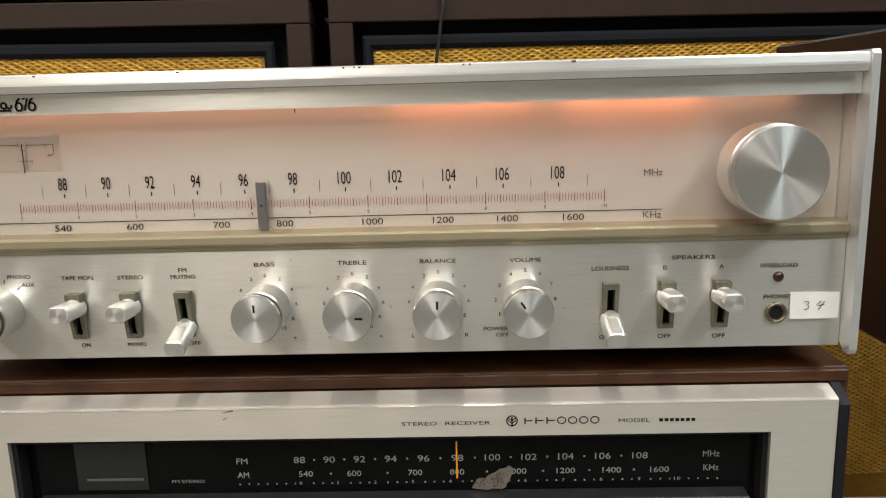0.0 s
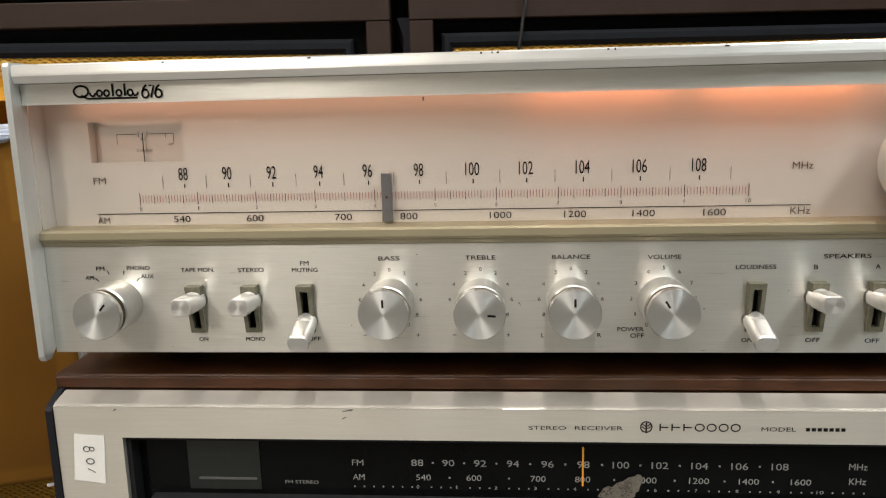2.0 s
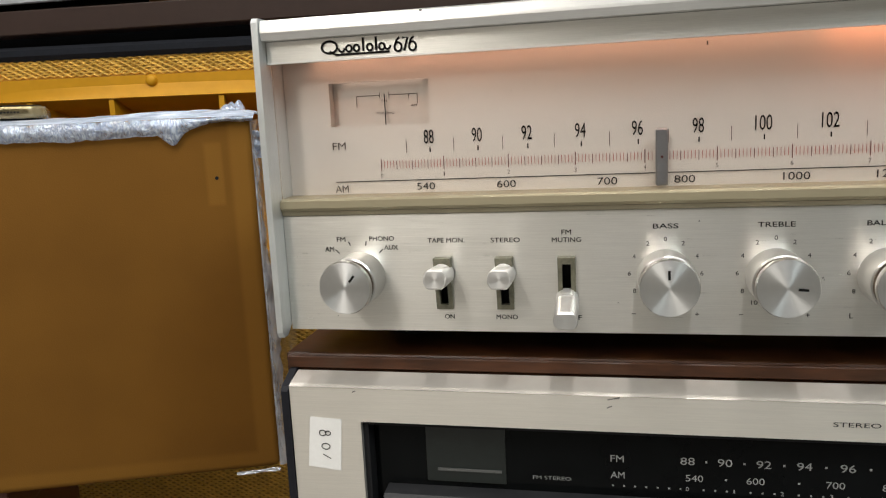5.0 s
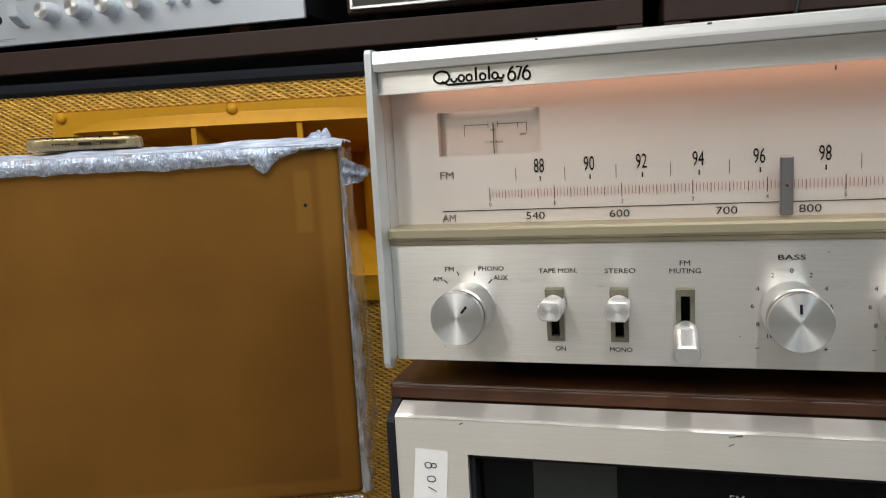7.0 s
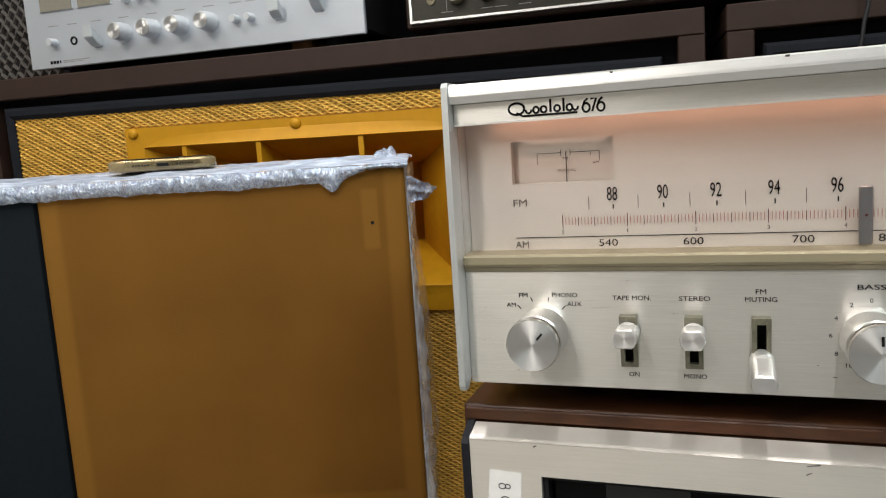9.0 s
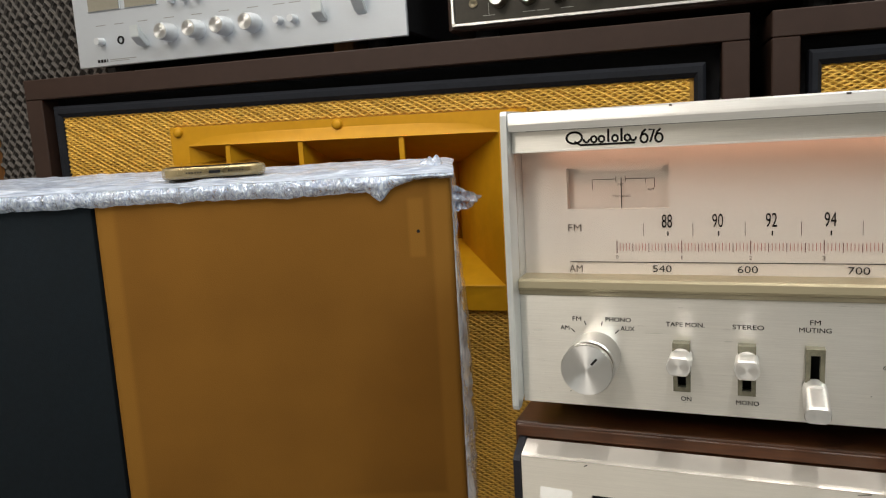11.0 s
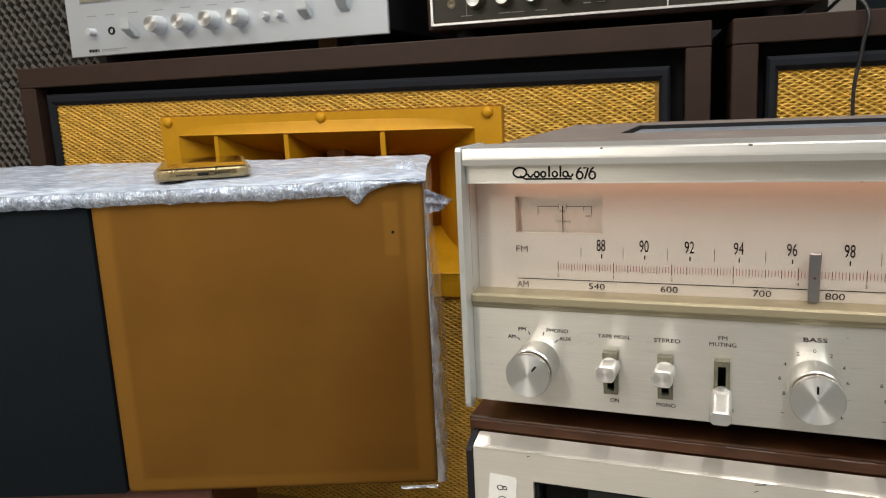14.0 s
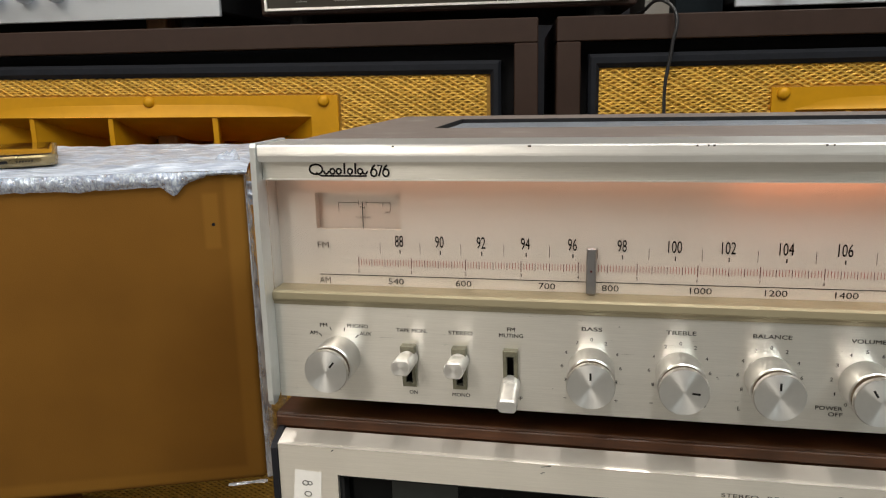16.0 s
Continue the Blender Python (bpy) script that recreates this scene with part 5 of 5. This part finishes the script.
def hem(x):
    """How far the film hangs down over the front, ragged."""
    d = 0.0122 + 0.0022 * noise.noise((x * 9, 2.0, 0)) + 0.0012 * noise.noise((x * 60, 5.0, 0)) + 0.0010 * noise.noise((x * 200, 1, 0))
    d += 0.0075 * math.exp(-((x - 0.2330) / 0.006) ** 2)
    if x > 0.240:
        d -= 0.012 * min(1, (x - 0.240) / 0.033)
    return max(0.004, d)


def inset(y):
    """How far the cabinet's side stands back behind the edge of the grille."""
    q = max(0.0, min(1.0, (y - 0.004) / 0.09))
    return 0.002 * q * q * (3 - 2 * q)


def back(x):
    """Where the top ends behind: the cabinet is deeper away from the brown end."""
    return 0.202 + (BROWN_W - x) * 0.245


def over_top(u, v):
    x = LX + (BROWN_W - LX + 0.002) * u
    y, z = back(x) - v * (back(x) + 0.004), FH + 0.003
    x -= inset(y) * max(0.0, (x - BROWN_W + 0.05) / 0.05)
    e = min(1, (y + 0.004) / 0.02)
    z += crumple(x * 0.4, y, z, 0.0040) * e - (1 - e) * 0.004
    z -= max(0.0, x + inset(y) - BROWN_W + 0.006) * 0.3
    return (x, y, z)


def over_front(u, v):
    """The gathered hem that hangs over the front edge."""
    x = LX + (BROWN_W - LX + 0.002) * u
    z = FH - 0.001 - v * hem(x)
    y = -0.0036 - abs(crumple(x, 0, z, 0.0034)) * min(1, v * 3 + 0.2) - 0.0022 * math.sin(math.pi * v)
    return (x, y, z + 0.0008 * noise.noise((x * 90, z * 90, 3)))


film_sheet("wrap_film", 170, 60, over_top)
film_sheet("wrap_hem", 340, 12, over_front, "fold")


def down_side(u, v):
    y = -0.002 + 0.20 * u
    z = FH * (1 - v) - 0.004
    x = BROWN_W + 0.0008 - inset(y) + (abs(crumple(0.3, y, z, 0.0045)) + 0.002 * abs(noise.noise((0, y * 12, z * 14)))) * min(1, 0.15 + u * 6) * (0.8 + 0.4 * v) + 0.006 * min(1, u * 4) * max(0.0, min(1, v * 3.5 - 0.9))
    if v > 0.93:
        x += 0.006 * noise.noise((9, y * 40, z * 40))
    return (x, y + 0.002 * noise.noise((4, 0, z * 35)) * (1 - u), z)


film_sheet("wrap_film", 26, 60, down_side, "thin_film")


def along_edge(u, v):
    """The torn edge of the wrap where it folds round the grille's corner."""
    z = (FH - 0.007) * (1 - v) + 0.002
    wide = 0.0032 + 0.0050 * max(0.0, min(1, v * 3.5 - 0.9)) + 0.0028 * noise.noise((0, 3, z * 60)) + 0.0012 * noise.noise((5, 0, z * 190))
    return (BROWN_W - 0.0006 + wide * u, -0.0012 + 0.0055 * u * u + 0.0016 * noise.noise((u * 2, 7, z * 90)), z)


film_sheet("wrap_edge", 5, 110, along_edge, "thin_film")


def ear(u, v):
    """The torn corner that sticks out beside the grille."""
    return (BROWN_W - 0.003 + 0.027 * u * (1 - 0.35 * v), 0.006 + 0.016 * u + 0.005 * noise.noise((u * 5, v * 5, 1)), FH - 0.010 - 0.024 * v * (1 - 0.62 * u) - 0.013 * u + 0.0026 * noise.noise((u * 9, v * 9, 7)))


film_sheet("wrap_flap", 12, 10, ear, "fold")


def tuft(u, v):
    """A puff of film standing up at the corner."""
    tall = 0.013 * (math.sin(math.pi * u) ** 0.5) * (0.45 + 0.7 * u + 0.5 * noise.noise((u * 7.0, 3.3, 1.0)))
    return (BROWN_W - 0.034 + 0.026 * u + 0.002 * v, 0.030 + 0.012 * v * v + 0.004 * noise.noise((u * 6, v * 6, 2)), FH - 0.001 + tall * v + 0.002 * noise.noise((u * 12, v * 12, 5)) * v)


film_sheet("wrap_flap", 16, 8, tuft, "fold")


def below(u, v):
    x = BROWN_W * (0.88 + 0.118 * u)
    return (x, -0.003 - 0.002 * v + 0.003 * noise.noise((x * 60, v * 3, 8)), 0.001 - 0.0030 * v * (0.6 + noise.noise((x * 70, 1, 3))) + 0.004 * noise.noise((x * 45, v, 3)) * (u ** 3))


film_sheet("wrap_film", 40, 4, below, "thin_film")

# stand under it
stand = thing("wooden_stand", "reddish wooden stand under the wrapped loudspeaker", "stand", (WX, WY, 0), PHI)
part("stand_top", box(-0.30, 0.075, 0.012, 0.22, 0.555, 0.5888, 0.003), M["redwood"], stand)
part("stand_body", box(-0.28, 0.06, 0.06, 0.20, 0.0, 0.5546, 0.003), M["redwood"], stand)

# phone lying on the wrap
P = thing("smartphone", "pale gold smartphone in a clear case lying on wrapped film", "phone", (-0.5712, 0.5512, 0.8765), 38.0)


def slab(w, l, h, r, z0, seg=8, inset=0.0):
    bm = bmesh.new()
    ring = []
    for cx, cy, a0 in ((w / 2 - r, r, -90), (w / 2 - r, l - r, 0), (-w / 2 + r, l - r, 90), (-w / 2 + r, r, 180)):
        for i in range(seg + 1):
            a = radians(a0 + 90 * i / seg)
            ring.append((cx + r * math.cos(a), cy + r * math.sin(a)))
    levels = []
    cx, cy = 0, l / 2
    for k, z in ((0.975, z0), (1.0, z0 + h * 0.2), (1.0, z0 + h * 0.8), (0.975, z0 + h)):
        levels.append([bm.verts.new((cx + (x - cx) * k, cy + (y - cy) * (1 - (1 - k) * w / l), z)) for x, y in ring])
    bm.faces.new(levels[0][::-1])
    bm.faces.new(levels[-1])
    for a, b in zip(levels, levels[1:]):
        for i in range(len(a)):
            j = (i + 1) % len(a)
            bm.faces.new((a[i], a[j], b[j], b[i]))
    return bm


part("phone_body", slab(0.0780, 0.158, 0.0080, 0.010, 0.0016), M["phone"], P, "pale gold metal body", smooth=True)
part("screen", slab(0.0745, 0.154, 0.0006, 0.009, 0.0097), M["glass"], P, smooth=True)
part("clear_case", slab(0.0830, 0.162, 0.0088, 0.012, 0.0003), M["case"], P, "yellowed clear case", smooth=True)
part("charge_port", box(-0.0045, 0.0045, -0.0024, -0.0018, 0.0035, 0.0060, 0.0002, 1), M["black"], P)
for x0 in (-0.0225, 0.0105):
    bm = bmesh.new()
    for i in range(6):
        box(x0 + 0.0022 * i, x0 + 0.0022 * i + 0.0013, -0.0024, -0.0018, 0.0042, 0.0055, bm=bm)
    part("speaker_holes", bm, M["black"], P)

# dark cabinet at the far side of the receiver
C = thing("wooden_cabinet", "dark brown wooden cabinet beside the silver receiver", "cabinet", (0.300, 0.40, 0.700))
part("cabinet_body", box(0.0, 0.40, 0.0, 0.37, 0.0115, 0.232, 0.002, 1), M["cabinet"], C)
part("foot", box(0.16, 0.19, 0.08, 0.11, 0.0002, 0.0112), M["black"], C)
part("foot", box(0.28, 0.31, 0.08, 0.11, 0.0002, 0.0112), M["black"], C)
st2 = thing("wooden_stand", "plain dark stand under the brown wooden cabinet", "stand", (0.44, 0.44, 0))
part("stand_top", box(0.0, 0.24, 0.0, 0.20, 0.67, 0.700, 0.002, 1), M["redwood"], st2)
part("stand_body", box(0.02, 0.22, 0.02, 0.18, 0.0, 0.6696), M["redwood"], st2)

# printed carton standing low before the second loudspeaker
Q = thing("printed_carton", "low carton with orange and cream print on the floor", "carton", (0.36, 0.66, 0.0))
part("carton_body", box(0.0, 0.36, 0.0, 0.22, 0.0, 0.405, 0.002, 1), M["print_cream"], Q)
bars([(0.0 + 0.05 * i, 0.035 + 0.05 * i, 0.36, 0.400) for i in range(7)], -0.0004, M["print_orange"], Q)
